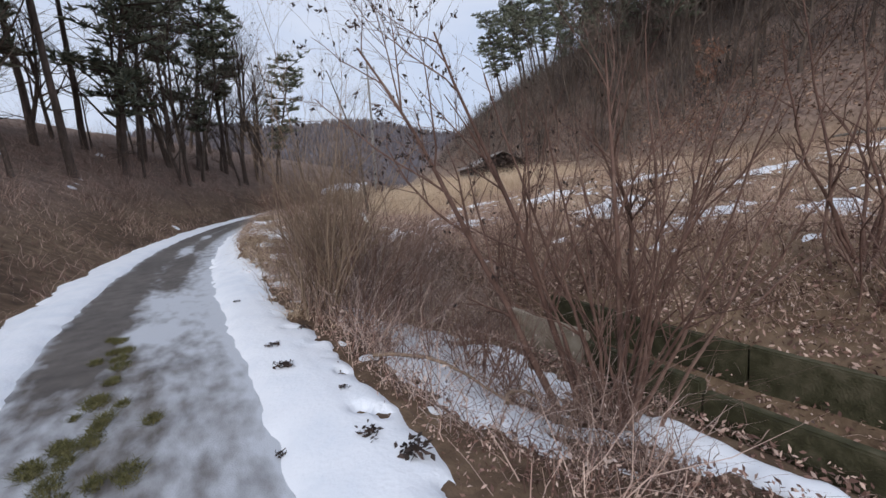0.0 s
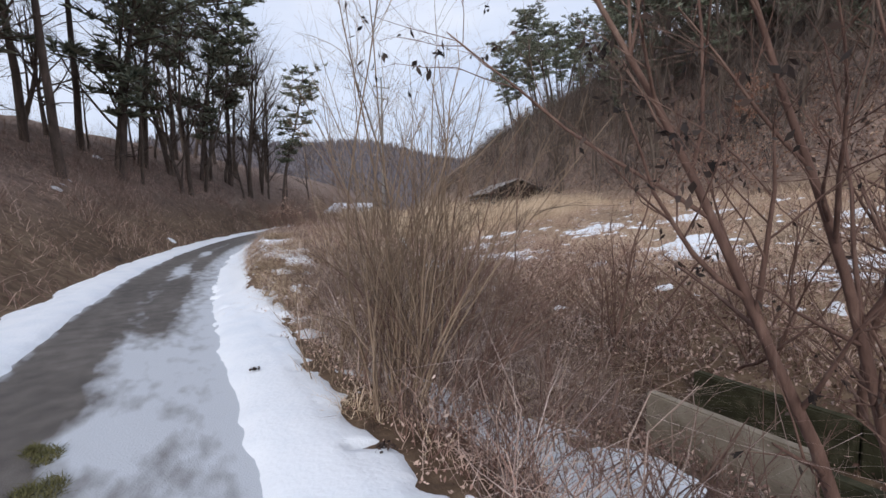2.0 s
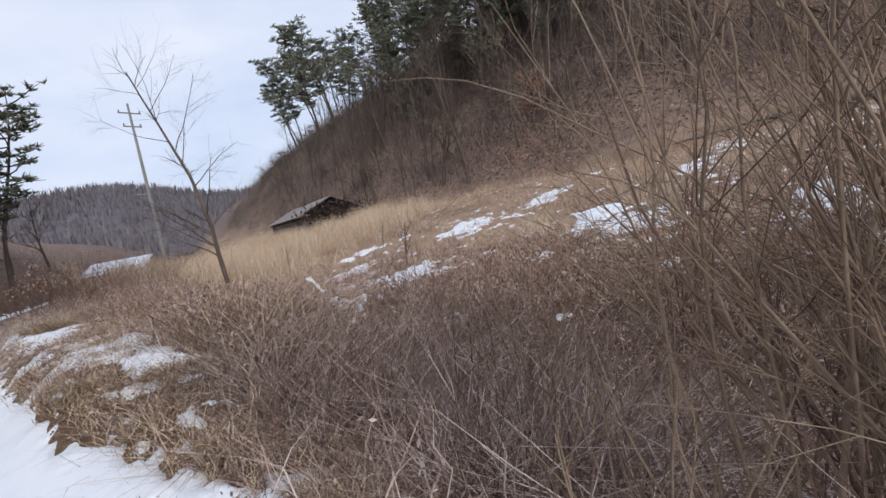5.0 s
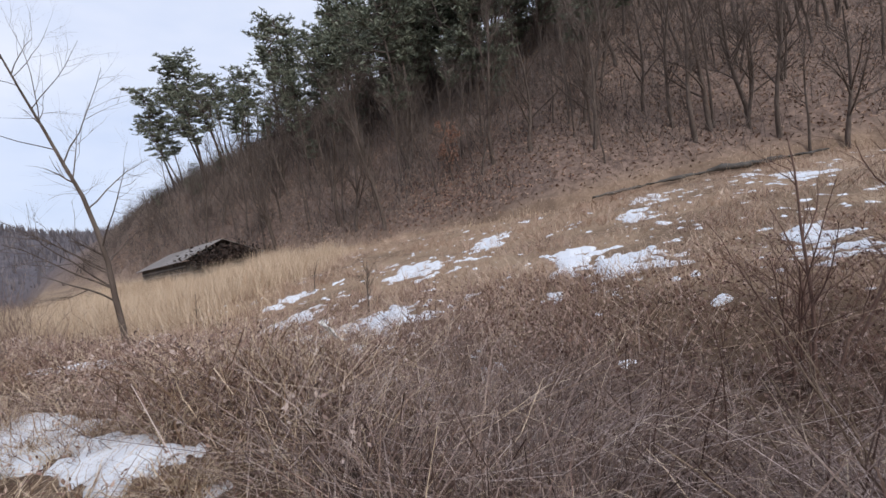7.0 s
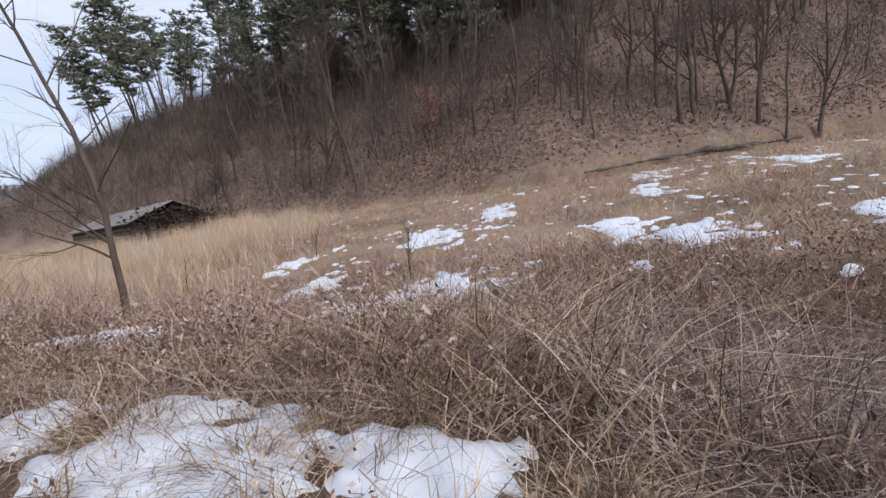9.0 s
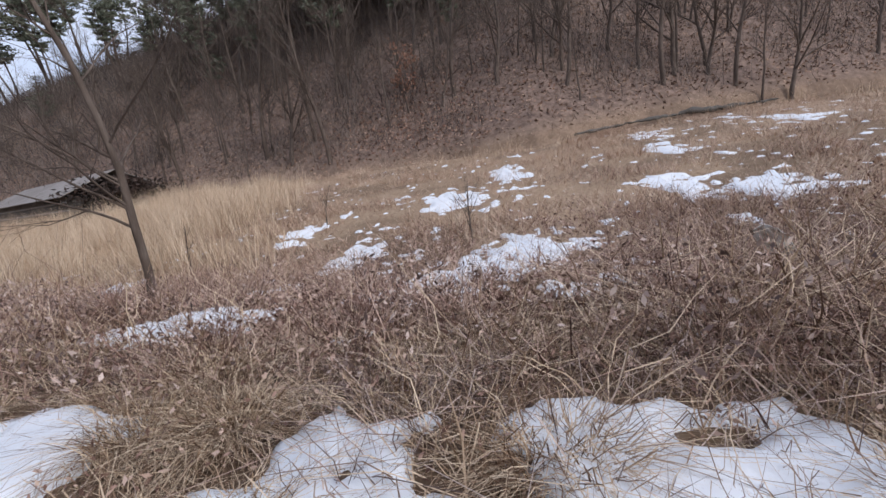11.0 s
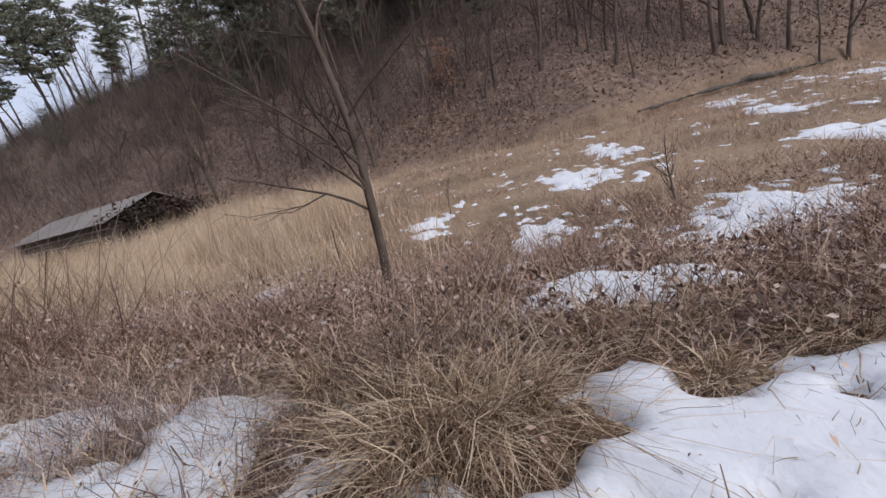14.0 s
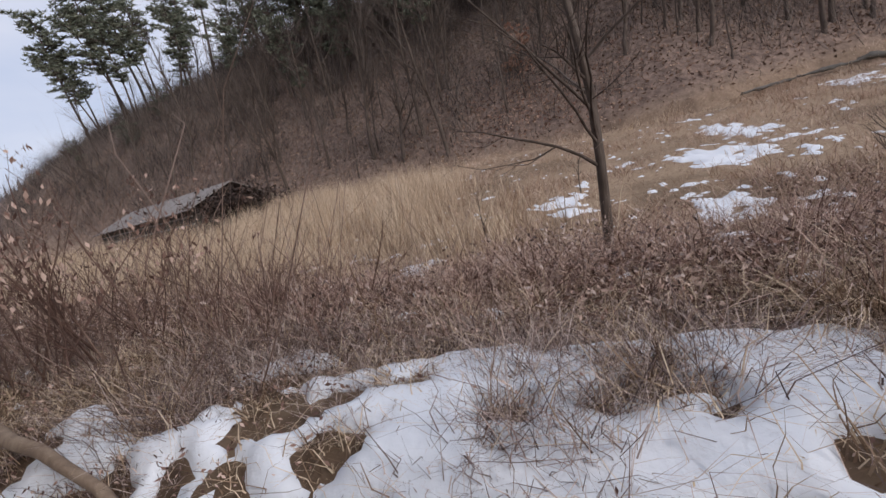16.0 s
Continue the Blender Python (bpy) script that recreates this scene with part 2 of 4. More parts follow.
FIELD_SNOW = [(13.2, 13.5, 1.3, 0.8), (11.1, 9.0, 1.2, 0.7), (12.0, 17.9, 1.3, 0.7), (7.8, 12.6, 1.3, 1.2), (9.3, 15.4, 1.0, 1.0),
              (9.9, 21.0, 0.6, 0.5), (7.0, 18.2, 0.5, 0.6), (7.0, 13.6, 0.9, 0.8), (13.9, 14.0, 1.2, 0.7), (9.4, 7.9, 1.3, 0.8),
              (6.2, 6.6, 0.7, 0.5), (5.6, 12.5, 0.35, 0.9), (4.6, 15.8, 0.8, 0.7), (17.0, 12.0, 2.0, 0.7), (20.0, 6.0, 2.0, 0.8),
              (16.0, 7.0, 1.5, 0.6), (18.5, 1.5, 2.0, 0.8), (9.3, 5.0, 1.0, 0.6), (9.6, 3.2, 0.9, 0.6), (22, 2, 1.4, 0.5), (7.2, 16.4, 0.8, 0.5)]


VERGE_SNOW = [(2.45, 13.95, 0.35, 0.3), (2.39, 13.5, 0.35, 0.3), (2.41, 12.88, 0.4, 0.3), (2.33, 12.53, 0.4, 0.35), (2.19, 12.24, 0.35, 0.3), (2.2, 11.87, 0.35, 0.3), (2.12, 11.7, 0.25, 0.25), (2.72, 15.87, 0.5, 0.4), (2.76, 15.35, 0.5, 0.45), (2.52, 15.02, 0.4, 0.35), (2.49, 14.06, 0.4, 0.3), (2.37, 13.98, 0.3, 0.3), (2.94, 15.96, 0.4, 0.4), (2.63, 16.34, 0.3, 0.3), (2.75, 16.41, 0.22, 0.2), (2.49, 16.99, 0.2, 0.2), (3.15, 18, 0.3, 0.25), (2.9, 18.33, 0.3, 0.3), (3.42, 19.01, 0.4, 0.3), (3.09, 19.42, 0.35, 0.35)]
VERGE_SNOW = VERGE_SNOW + [(2.75, 17.41, 0.08, 0.1), (3.36, 17.29, 0.2, 0.25), (3.34, 19.88, 0.45, 0.4), (2.96, 19.3, 0.4, 0.35), (3.32, 20.6, 0.35, 0.3), (3.23, 18.95, 0.35, 0.3), (3.31, 18.25, 0.3, 0.25), (2.88, 18.28, 0.4, 0.35), (2.77, 18.95, 0.3, 0.3), (3.33, 21.69, 0.4, 0.35), (3.23, 21.04, 0.3, 0.3), (4.11, 20.47, 0.3, 0.3), (3.82, 19.31, 0.3, 0.25), (2.2, 12.04, 0.4, 0.35), (2.87, 13.49, 0.3, 0.3), (2.05, 11.09, 0.3, 0.25), (3.03, 14.47, 0.3, 0.3), (2.2, 12.07, 0.3, 0.3)]
VERGE_GAP = [(2.4, 12.44, 0.0975, 0.0975), (2.19, 12.35, 0.15, 0.188), (2.27, 11.86, 0.075, 0.09), (2.09, 11.68, 0.09, 0.112), (2.3, 13.02, 0.105, 0.188), (2.35, 13.64, 0.075, 0.09), (2.42, 13.33, 0.09, 0.105), (2.45, 12.01, 0.225, 0.375), (2.98, 15.87, 0.15, 0.15), (2.65, 14.47, 0.24, 0.262), (2.93, 16.75, 0.262, 0.3), (2.86, 16.86, 0.315, 0.375), (2.71, 16.32, 0.105, 0.12), (3.14, 17.67, 0.15, 0.165), (3.04, 18.62, 0.105, 0.15), (3.4, 17.05, 0.15, 0.225), (3.43, 19.62, 0.075, 0.105), (3.06, 19.9, 0.09, 0.105), (3.09, 18.69, 0.15, 0.225), (2.92, 19.23, 0.075, 0.09)]
VERGE_GAP = VERGE_GAP + [(3.49, 20.48, 0.112, 0.15), (2.97, 18.46, 0.09, 0.105), (3.43, 21.03, 0.105, 0.135), (2.59, 12.6, 0.075, 0.09), (2.27, 11.69, 0.09, 0.105), (2.08, 11.5, 0.075, 0.09), (2.27, 12.57, 0.105, 0.105), (2.29, 13.24, 0.3, 0.225), (1.85, 11.78, 0.225, 0.188), (2.55, 14.3, 0.4, 0.27)]
VERGE_GAP = VERGE_GAP + [(2.93, 15.81, 0.2, 0.16), (2.73, 15.53, 0.12, 0.1), (2.63, 14.71, 0.14, 0.2), (2.74, 16.57, 0.14, 0.14), (2.28, 12.98, 0.12, 0.12), (2.19, 12.28, 0.16, 0.09), (2.47, 13.43, 0.1, 0.07), (3.37, 19.22, 0.07, 0.2), (3.36, 18.5, 0.14, 0.1), (3.84, 20.03, 0.1, 0.12)]
VERGE_SNOW = VERGE_SNOW + [(2.89, 18.26, 0.25, 0.2), (2.84, 17.99, 0.22, 0.2), (2.66, 18.03, 0.22, 0.18), (2.63, 17.84, 0.2, 0.15), (2.83, 16.2, 0.2, 0.2), (2.53, 15.11, 0.3, 0.2), (2.78, 17.26, 0.09, 0.07)]
BANK_SNOW = [(2.6, 5.4, 0.5, 0.4), (3.4, 4.9, 0.5, 0.5), (2.3, 4.0, 0.4, 0.8), (2.0, 2.6, 0.35, 0.5), (1.8, 3.4, 0.25, 0.5), (3.3, 3.7, 0.5, 0.7), (3.7, 2.2, 0.35, 0.6), (2.0, 6.2, 0.4, 0.35), (3.2, 6.0, 0.5, 0.35), (3.9, 1.2, 0.3, 0.5), (2.4, 4.9, 0.4, 0.3)]


def snow_depth(x, y):
    """Depth of the snow above the ground, negative where there is none."""
    u = x - road_x(y)
    n1, n2 = fbm(x * 1.1, y * 1.1, 21, 4), fbm(x * 3.3, y * 3.3, 31, 3)
    wob = 0.34 * (n1 - 0.5) + 0.2 * (n2 - 0.5)
    edge = 1.58 - 0.2 * step(9, 11, y) + wob
    right = np.minimum(u - 0.85 - 0.5 * wob, edge - u) 
    hole = np.maximum(fbm(x * 4, y * 4, 45, 2) - 0.7, 0) * 2.5 * step(1.2, 1.5, u)
    right = right - hole
    late = 0.42 * np.minimum(gauss(x, y, VERGE_SNOW), 1.1) - 0.38 * np.minimum(gauss(x, y, VERGE_GAP), 1) + 0.5 * wob + 0.3 * (n2 - 0.5) + 0.3 * (fbm(x * 8, y * 8, 35, 2) - 0.5) - 0.12 + 0.25 * (1 - step(1.15, 1.5, u)) * step(0.85, 1.0, u)
    late = late + 0.26 * gauss(x, y, [(2.15, 12.5, 0.5, 0.75), (2.62, 17.85, 0.4, 0.4)]) + 0.7 * (fbm(x * 5.5, y * 5.5, 37, 3) - 0.5) - 0.5 * step(2.5, 2.95, u + 0.9 * wob) - 0.3 * gauss(x, y, [(2.55, 14.3, 0.4, 0.27)])
    streak = np.maximum(fbm(x * 4.2, y * 2.6, 43, 3) - 0.52, 0) * 2.4 * step(16.8, 18, y)
    right = np.maximum(right, np.where((y > 8.4) & (u > 0.8) & (u < 3.6), late - streak, -1))
    left = np.minimum(-0.88 - u - 0.5 * wob, u + 1.72 + 1.2 * wob)
    bank = np.minimum(gauss(x, y, BANK_SNOW), 1.2) * 0.34 + 0.4 * (n1 - 0.5) + 0.5 * (n2 - 0.5) - 0.11
    bank = np.where((u > 1.7) & (y < 8), bank, -1) - 1.5 * step(3.8, 4.3, x)
    field = np.minimum(gauss(x, y, FIELD_SNOW), 1) * 0.3 + 0.3 * (n1 - 0.5) + 0.6 * (n2 - 0.5) + 0.3 * (fbm(x * 7, y * 7, 33, 2) - 0.5) - 0.175
    field = np.where((u > 3.4) & (x < foot_x(y) - 1.5) & ((x > 6.8) | (y > 8)), field, -1)
    bankl = np.where(u < -1.5, fbm(x * 0.9, y * 0.9, 61, 4) - 0.81, -1)
    m = np.maximum.reduce([right, left, bank, field, bankl * np.where(u > -9, 1, 9)])
    return np.where(m > 0, 0.075 * (1 - np.exp(-m / 0.11)), np.maximum(m * 0.6, -0.07)) + 0.01 * (fbm(x * 6, y * 6, 71, 2) - 0.5)


def sheet(name, xs, ys, height, mat, keep=None, attrs=()):
    """A height field over the lines xs and ys as one smooth mesh."""
    gx, gy = np.meshgrid(xs, ys)
    gz = height(gx, gy)
    nx, ny = len(xs), len(ys)
    idx = np.arange(nx * ny).reshape(ny, nx)
    quads = np.stack([idx[:-1, :-1], idx[:-1, 1:], idx[1:, 1:], idx[1:, :-1]], -1).reshape(-1, 4)
    verts = np.stack([gx, gy, gz], -1).reshape(-1, 3)
    if keep is not None:
        k = keep(gx, gy).reshape(-1)
        quads = quads[k[quads].any(1)]
        used = np.unique(quads)
        remap = np.zeros(nx * ny, int)
        remap[used] = np.arange(len(used))
        verts, quads = verts[used], remap[quads]
    me = fast_mesh(name, verts, quads, mat)
    me.shade_smooth()
    for key, f in attrs:
        a = me.attributes.new(key, "FLOAT", "POINT")
        a.data.foreach_set("value", np.clip(f(verts[:, 0], verts[:, 1]), 0, 1).astype(np.float32))
    return me


def fast_mesh(name, verts, faces, mat):
    """A mesh from arrays; faces is one array of equal-sided polygons or a list of such arrays."""
    groups = faces if isinstance(faces, list) else [faces]
    groups = [g for g in groups if len(g)]
    me = bpy.data.meshes.new(name)
    me.vertices.add(len(verts))
    me.vertices.foreach_set("co", np.asarray(verts, np.float32).ravel())
    loops = np.concatenate([g.ravel() for g in groups]).astype(np.int32)
    sizes = np.concatenate([np.full(len(g), g.shape[1]) for g in groups])
    starts = np.concatenate([[0], np.cumsum(sizes)[:-1]]).astype(np.int32)
    me.loops.add(len(loops))
    me.loops.foreach_set("vertex_index", loops)
    me.polygons.add(len(sizes))
    me.polygons.foreach_set("loop_start", starts)
    me.update(calc_edges=True)
    me.validate()
    if mat:
        me.materials.append(mat)
    return me


def graded(lo, near_lo, near_hi, hi, fine, growth=1.12):
    """Grid lines: fine in the middle, wider towards both ends."""
    mid = list(np.arange(near_lo, near_hi, fine))
    up, s = [near_hi], fine
    while up[-1] < hi:
        s *= growth
        up.append(up[-1] + min(s, 60))
    down, s = [near_lo], fine
    while down[-1] > lo:
        s *= growth
        down.append(down[-1] - min(s, 60))
    return np.array(down[:0:-1] + mid + up)


def lane_dist(x, y):
    return np.abs(x - road_x(y))


def ground_height(x, y):
    return terrain(x, y) - 0.03 * (1 - step(1.0, 1.35, lane_dist(x, y)))


hill_side = lambda x, y: np.maximum(step(-1, 1.5, x - foot_x(y)), step(2.6, 6, -(x - road_x(y))))
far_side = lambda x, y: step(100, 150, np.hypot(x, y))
turf = lambda x, y: step(4.5, 9, x - road_x(y)) * (1 - 0.6 * step(0.45, 0.62, fbm(x * 0.5, y * 0.5, 12)))
gxs = np.unique(np.round(np.concatenate([graded(-900, -3, 9, 900, 0.14, 1.085), np.arange(23.6, 29, 0.13)]), 3))
ground = tagged(new("ground", sheet("ground", gxs, graded(-900, -2, 24, 900, 0.16, 1.085), ground_height, GROUND,
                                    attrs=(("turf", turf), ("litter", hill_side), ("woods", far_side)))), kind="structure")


def ice(x, y):
    u = x - road_x(y)
    worn = np.exp(-((u + 0.5) / 0.34) ** 2) + 0.9 * np.exp(-((u - 0.2) / 0.2) ** 2) * step(6.0, 8.5, y)
    patch = gauss(x, y, [(-0.3, 7.9, 0.24, 0.9), (-0.45, 6.0, 0.3, 0.3), (0.2, 14.5, 0.25, 1.2), (0.9, 19, 0.2, 1.0)])
    base = 0.62 + 0.45 * (fbm(x * 1.2, y * 0.5, 91, 3) - 0.5) - 0.75 * worn * step(3.4, 6.0, y) + 0.75 * patch
    return base + 0.25 * step(0.55, 0.95, u) + 0.3 * step(0.75, 1.0, -u) - 0.12 * step(0, 1, 1 - np.abs(u - 0.05) / 0.4) * (1 - step(4, 6, y))


lane_us = np.linspace(-1.35, 1.35, 42)
lane_ys = np.concatenate([np.arange(-6, 26, 0.12), np.arange(26, 75, 0.8)])
lu, ly = np.meshgrid(lane_us, lane_ys)
lx = lu + road_x(ly)
lz = 0.012 * (1 - (lu / 1.35) ** 2) + 0.012 * (fbm(lx * 2, ly * 2, 5) - 0.5) + 0.004
li = np.arange(lx.size).reshape(lx.shape)
road_mesh = fast_mesh("road", np.stack([lx, ly, lz], -1).reshape(-1, 3),
                      np.stack([li[:-1, :-1], li[:-1, 1:], li[1:, 1:], li[1:, :-1]], -1).reshape(-1, 4), LANE)
road_mesh.shade_smooth()
road_mesh.attributes.new("ice", "FLOAT", "POINT").data.foreach_set("value", np.clip(ice(lx, ly), 0, 1.2).astype(np.float32).ravel())
road = tagged(new("road", road_mesh), kind="structure")


def snow_top(x, y):
    z = terrain(x, y)
    return np.where(lane_dist(x, y) < 1.3, np.maximum(z, 0.012), z) + snow_depth(x, y)


snow_mesh = sheet("snow_cover", graded(-8, -2.6, 8, 26, 0.05, 1.03), graded(-4, 0.5, 21.5, 40, 0.055, 1.05), snow_top, SNOW,
                  keep=lambda x, y: snow_depth(x, y) > -0.02)
tagged(new("snow_cover", snow_mesh), "patchy white old snow lying on verge and field", "snow", kind="stuff")


# ---- makers of stems, leaves and wood ----
def ribbons(base, lean, length, width, droop, segs=3, jitter=0.0, r=rng):
    """Thin tapering blades. base n x 3, lean n x 2 (sideways reach per metre), droop: how far the tip falls over."""
    n = len(base)
    t = np.linspace(0, 1, segs + 1)
    az = r.uniform(0, 2 * np.pi, n)
    side = np.stack([np.cos(az), np.sin(az), np.zeros(n)], -1)
    horiz = lean * length[:, None]
    pts = np.zeros((n, segs + 1, 3))
    for k, s in enumerate(t):
        pts[:, k, :2] = base[:, :2] + horiz * (s + droop[:, None] * s * s)
        pts[:, k, 2] = base[:, 2] + length * (s - droop * 0.55 * s * s)
        if jitter and k:
            pts[:, k] += r.normal(0, jitter, (n, 3)) * length[:, None]
    w = (width[:, None] * (1 - t[None, :-1] * 0.75) * 0.5)[:, :, None] * side[:, None, :]
    a, b = pts[:, :-1] - w, pts[:, :-1] + w
    per = 2 * segs + 1
    verts = np.zeros((n, per, 3))
    verts[:, 0:2 * segs:2], verts[:, 1:2 * segs:2], verts[:, -1] = a, b, pts[:, -1]
    off = (np.arange(n) * per)[:, None]
    quads = [off + np.array([2 * k, 2 * k + 1, 2 * k + 3, 2 * k + 2]) for k in range(segs - 1)]
    tris = off + np.array([2 * segs - 2, 2 * segs - 1, 2 * segs])
    return verts.reshape(-1, 3), (np.concatenate(quads) if quads else np.zeros((0, 4), int)), tris


def flakes(pos, size, flat=0.6, r=rng):
    """Small bent leaves as kite shapes about each position."""
    n = len(pos)
    d = r.normal(0, 1, (n, 3))
    d[:, 2] *= flat
    d /= np.linalg.norm(d, axis=1)[:, None] + 1e-6
    e = np.cross(d, r.normal(0, 1, (n, 3)))
    e /= np.linalg.norm(e, axis=1)[:, None] + 1e-6
    f = np.cross(d, e)
    s = size[:, None]
    v = np.stack([pos - d * s, pos + e * s * 0.45 + f * s * 0.15, pos + d * s, pos - e * s * 0.45 + f * s * 0.15], 1)
    return v.reshape(-1, 3), (np.arange(n) * 4)[:, None] + np.arange(4)


def tubes(lines, sides=4):
    """Tapered tubes round polylines [(points, radii)]."""
    vs, qs, base = [], [], 0
    ang = np.linspace(0, 2 * np.pi, sides, endpoint=False)
    for pts, rad in lines:
        pts, rad = np.asarray(pts, float), np.asarray(rad, float)
        tan = np.gradient(pts, axis=0)
        tan /= np.linalg.norm(tan, axis=1)[:, None] + 1e-9
        ref = np.array([0.31, 0.77, 0.2]) if abs(tan[0, 2]) > 0.8 else np.array([0, 0, 1.0])
        s = np.cross(tan, ref)
        s /= np.linalg.norm(s, axis=1)[:, None] + 1e-9
        q = np.cross(tan, s)
        ring = pts[:, None] + rad[:, None, None] * (np.cos(ang)[None, :, None] * s[:, None] + np.sin(ang)[None, :, None] * q[:, None])
        vs.append(ring.reshape(-1, 3))
        m = len(pts)
        k = np.arange(m - 1)[:, None] * sides
        i = np.arange(sides)[None]
        j = (i + 1) % sides
        qs.append(np.stack([k + i, k + j, k + sides + j, k + sides + i], -1).reshape(-1, 4) + base)
        base += m * sides
    return np.concatenate(vs), np.concatenate(qs)


def limb(start, way, length, radius, segs, bend, rise, r, taper=0.25):
    """One crooked limb: points and radii."""
    pts, d = [np.array(start, float)], np.array(way, float)
    d /= np.linalg.norm(d)
    for _ in range(segs):
        d = d + r.normal(0, bend, 3) + np.array([0, 0, rise])
        d /= np.linalg.norm(d)
        pts.append(pts[-1] + d * length / segs)
    return np.array(pts), radius * np.linspace(1, taper, segs + 1)


def sprout(parent, count, lo, hi, spread, length, ratio, segs, bend, rise, r):
    """Side limbs from a parent limb."""
    out = []
    pts, rad = parent
    for _ in range(count):
        f = r.uniform(lo, hi) * (len(pts) - 1)
        k = min(int(f), len(pts) - 2)
        p = pts[k] + (pts[k + 1] - pts[k]) * (f - k)
        d = pts[k + 1] - pts[k]
        d /= np.linalg.norm(d) + 1e-9
        a = np.cross(d, r.normal(0, 1, 3))
        a /= np.linalg.norm(a) + 1e-9
        rr = rad[k] * ratio
        out.append(limb(p, d * math.cos(spread) + a * math.sin(spread), length * r.uniform(0.55, 1.15) * (1.15 - 0.5 * f / (len(pts) - 1)), rr, segs, bend, rise, r, 0.3))
    return out


def part(name, verts, faces, mat, parent, label="", smooth=False):
    me = fast_mesh(name, verts, faces, mat)
    if smooth:
        me.shade_smooth()
    ob = new(name, me)
    ob.parent = parent
    return tagged(ob, label)


def thing(name, x, y, label, category, group="", z=None, turn=0.0, kind=""):
    ob = new(name)
    ob.matrix_basis = pose(x, y, float(terrain(x, y)) if z is None else z, 0, 0, turn)
    return tagged(ob, label, category, group, kind)


def bare_tree(name, x, y, height, girth, seed, label, lean=(0, 0), group="", forks=5, twigs=7, fine=5, mat=BARK, leaves=None, start=0.3, spread=0.8, reach=0.42, rise=0.06, crook=0.1, thin=0.55, category="tree", z=None, near=True):
    """A leafless tree: trunk, limbs, branches and fine twigs, with a few withered leaves where it has them."""
    r = np.random.default_rng(seed)
    ob = thing(name, x, y, label, category, group, z=z)
    trunk = limb((0, 0, -0.15), (lean[0], lean[1], 1), height * 0.86, girth, 9, crook * 0.6, 0.04, r, 0.22)
    limbs = sprout(trunk, forks, start, 0.95, spread, height * reach, thin, 6, crook, rise, r)
    boughs = [b for m in limbs + [trunk] for b in sprout(m, twigs, 0.3, 1.0, 0.7, height * reach * 0.5, 0.5, 4 if near else 3, crook * 1.2, rise, r)]
    twig = [b for m in boughs for b in sprout(m, fine, 0.25, 1.0, 0.65, height * reach * 0.26, 0.55, 2 if near else 1, crook * 1.3, rise, r)]
    v, q = tubes([trunk], 8)
    part("trunk", v, q, mat, ob, smooth=True)
    v1, q1 = tubes(limbs, 5)
    v2, q2 = tubes(boughs, 4 if near else 3)
    v3, q3 = tubes(twig, 3)
    if near:
        for m in limbs:
            part("limb", *tubes([m], 6), mat, ob, smooth=True)
        v1, q1 = v1[:0], q1[:0]
    tagged(part("crown", np.concatenate([v1, v2, v3]), np.concatenate([q1, q2 + len(v1), q3 + len(v1) + len(v2)]), mat, ob), kind="stuff")
    if leaves:
        count, size, lmat, ltext = leaves
        ends = np.array([b[0][r.integers(1, len(b[0]))] for b in (twig + boughs)])
        pick = ends[r.integers(0, len(ends), count)] + r.normal(0, 0.02, (count, 3)) - np.array([0, 0, size])
        lv, lq = flakes(pick, r.uniform(0.6, 1.3, count) * size, 1.6, r)
        tagged(part("foliage", lv, lq, lmat, ob, ltext), kind="stuff")
    return ob


def shrub(name, x, y, height, stems, seed, label, mat=REDBARK, splay=0.45, girth=0.012, side=7, fine=3, leaves=None, group="", bend=0.07, rise=0.05, lean=(0, 0), foot=0.12, z=None, arch=0.0):
    """A many-stemmed shrub."""
    r = np.random.default_rng(seed)
    ob = thing(name, x, y, label, "shrub", group, z=z)
    main = []
    for _ in range(stems):
        a, s = r.uniform(0, 2 * np.pi), splay * math.sqrt(r.uniform(0.02, 1))
        p = (r.normal(0, foot), r.normal(0, foot), -0.1)
        main.append(limb(p, (math.cos(a) * s + lean[0], math.sin(a) * s + lean[1], 1), height * r.uniform(0.55, 1.08), girth * r.uniform(0.6, 1.3), 8, bend, rise - arch * r.uniform(0.3, 1.4), r, 0.25))
    main = clear_of_way(main, x, y)
    kids = [b for m in main for b in sprout(m, side, 0.25, 1, 0.6, height * 0.3, 0.6, 4, bend * 1.5, rise * 0.6 - arch * 0.5, r)]
    tips = [b for m in kids for b in sprout(m, fine, 0.3, 1, 0.6, height * 0.12, 0.6, 2, bend * 2, 0.02, r)]
    kids, tips = clear_of_way(kids, x, y), clear_of_way(tips, x, y)
    for m in main:
        part("stem", *tubes([m], 6), mat, ob, smooth=True)
    v2, q2 = tubes(kids, 3)
    v3, q3 = tubes(tips, 3)
    tagged(part("twig_mass", np.concatenate([v2, v3]), np.concatenate([q2, q3 + len(v2)]), mat, ob), kind="stuff")
    if leaves:
        count, size, lmat, ltext = leaves
        ends = np.array([b[0][-1] for b in tips + kids])
        low = ends[ends[:, 2] > height * 0.35] if len(ends) > 40 else ends
        pick = low[r.integers(0, len(low), count)] + r.normal(0, 0.012, (count, 3)) - np.array([0, 0, size * 0.8])
        lv, lq = flakes(pick, r.uniform(0.6, 1.3, count) * size, 2.5, r)
        tagged(part("foliage", lv, lq, lmat, ob, ltext), kind="stuff")
    return ob


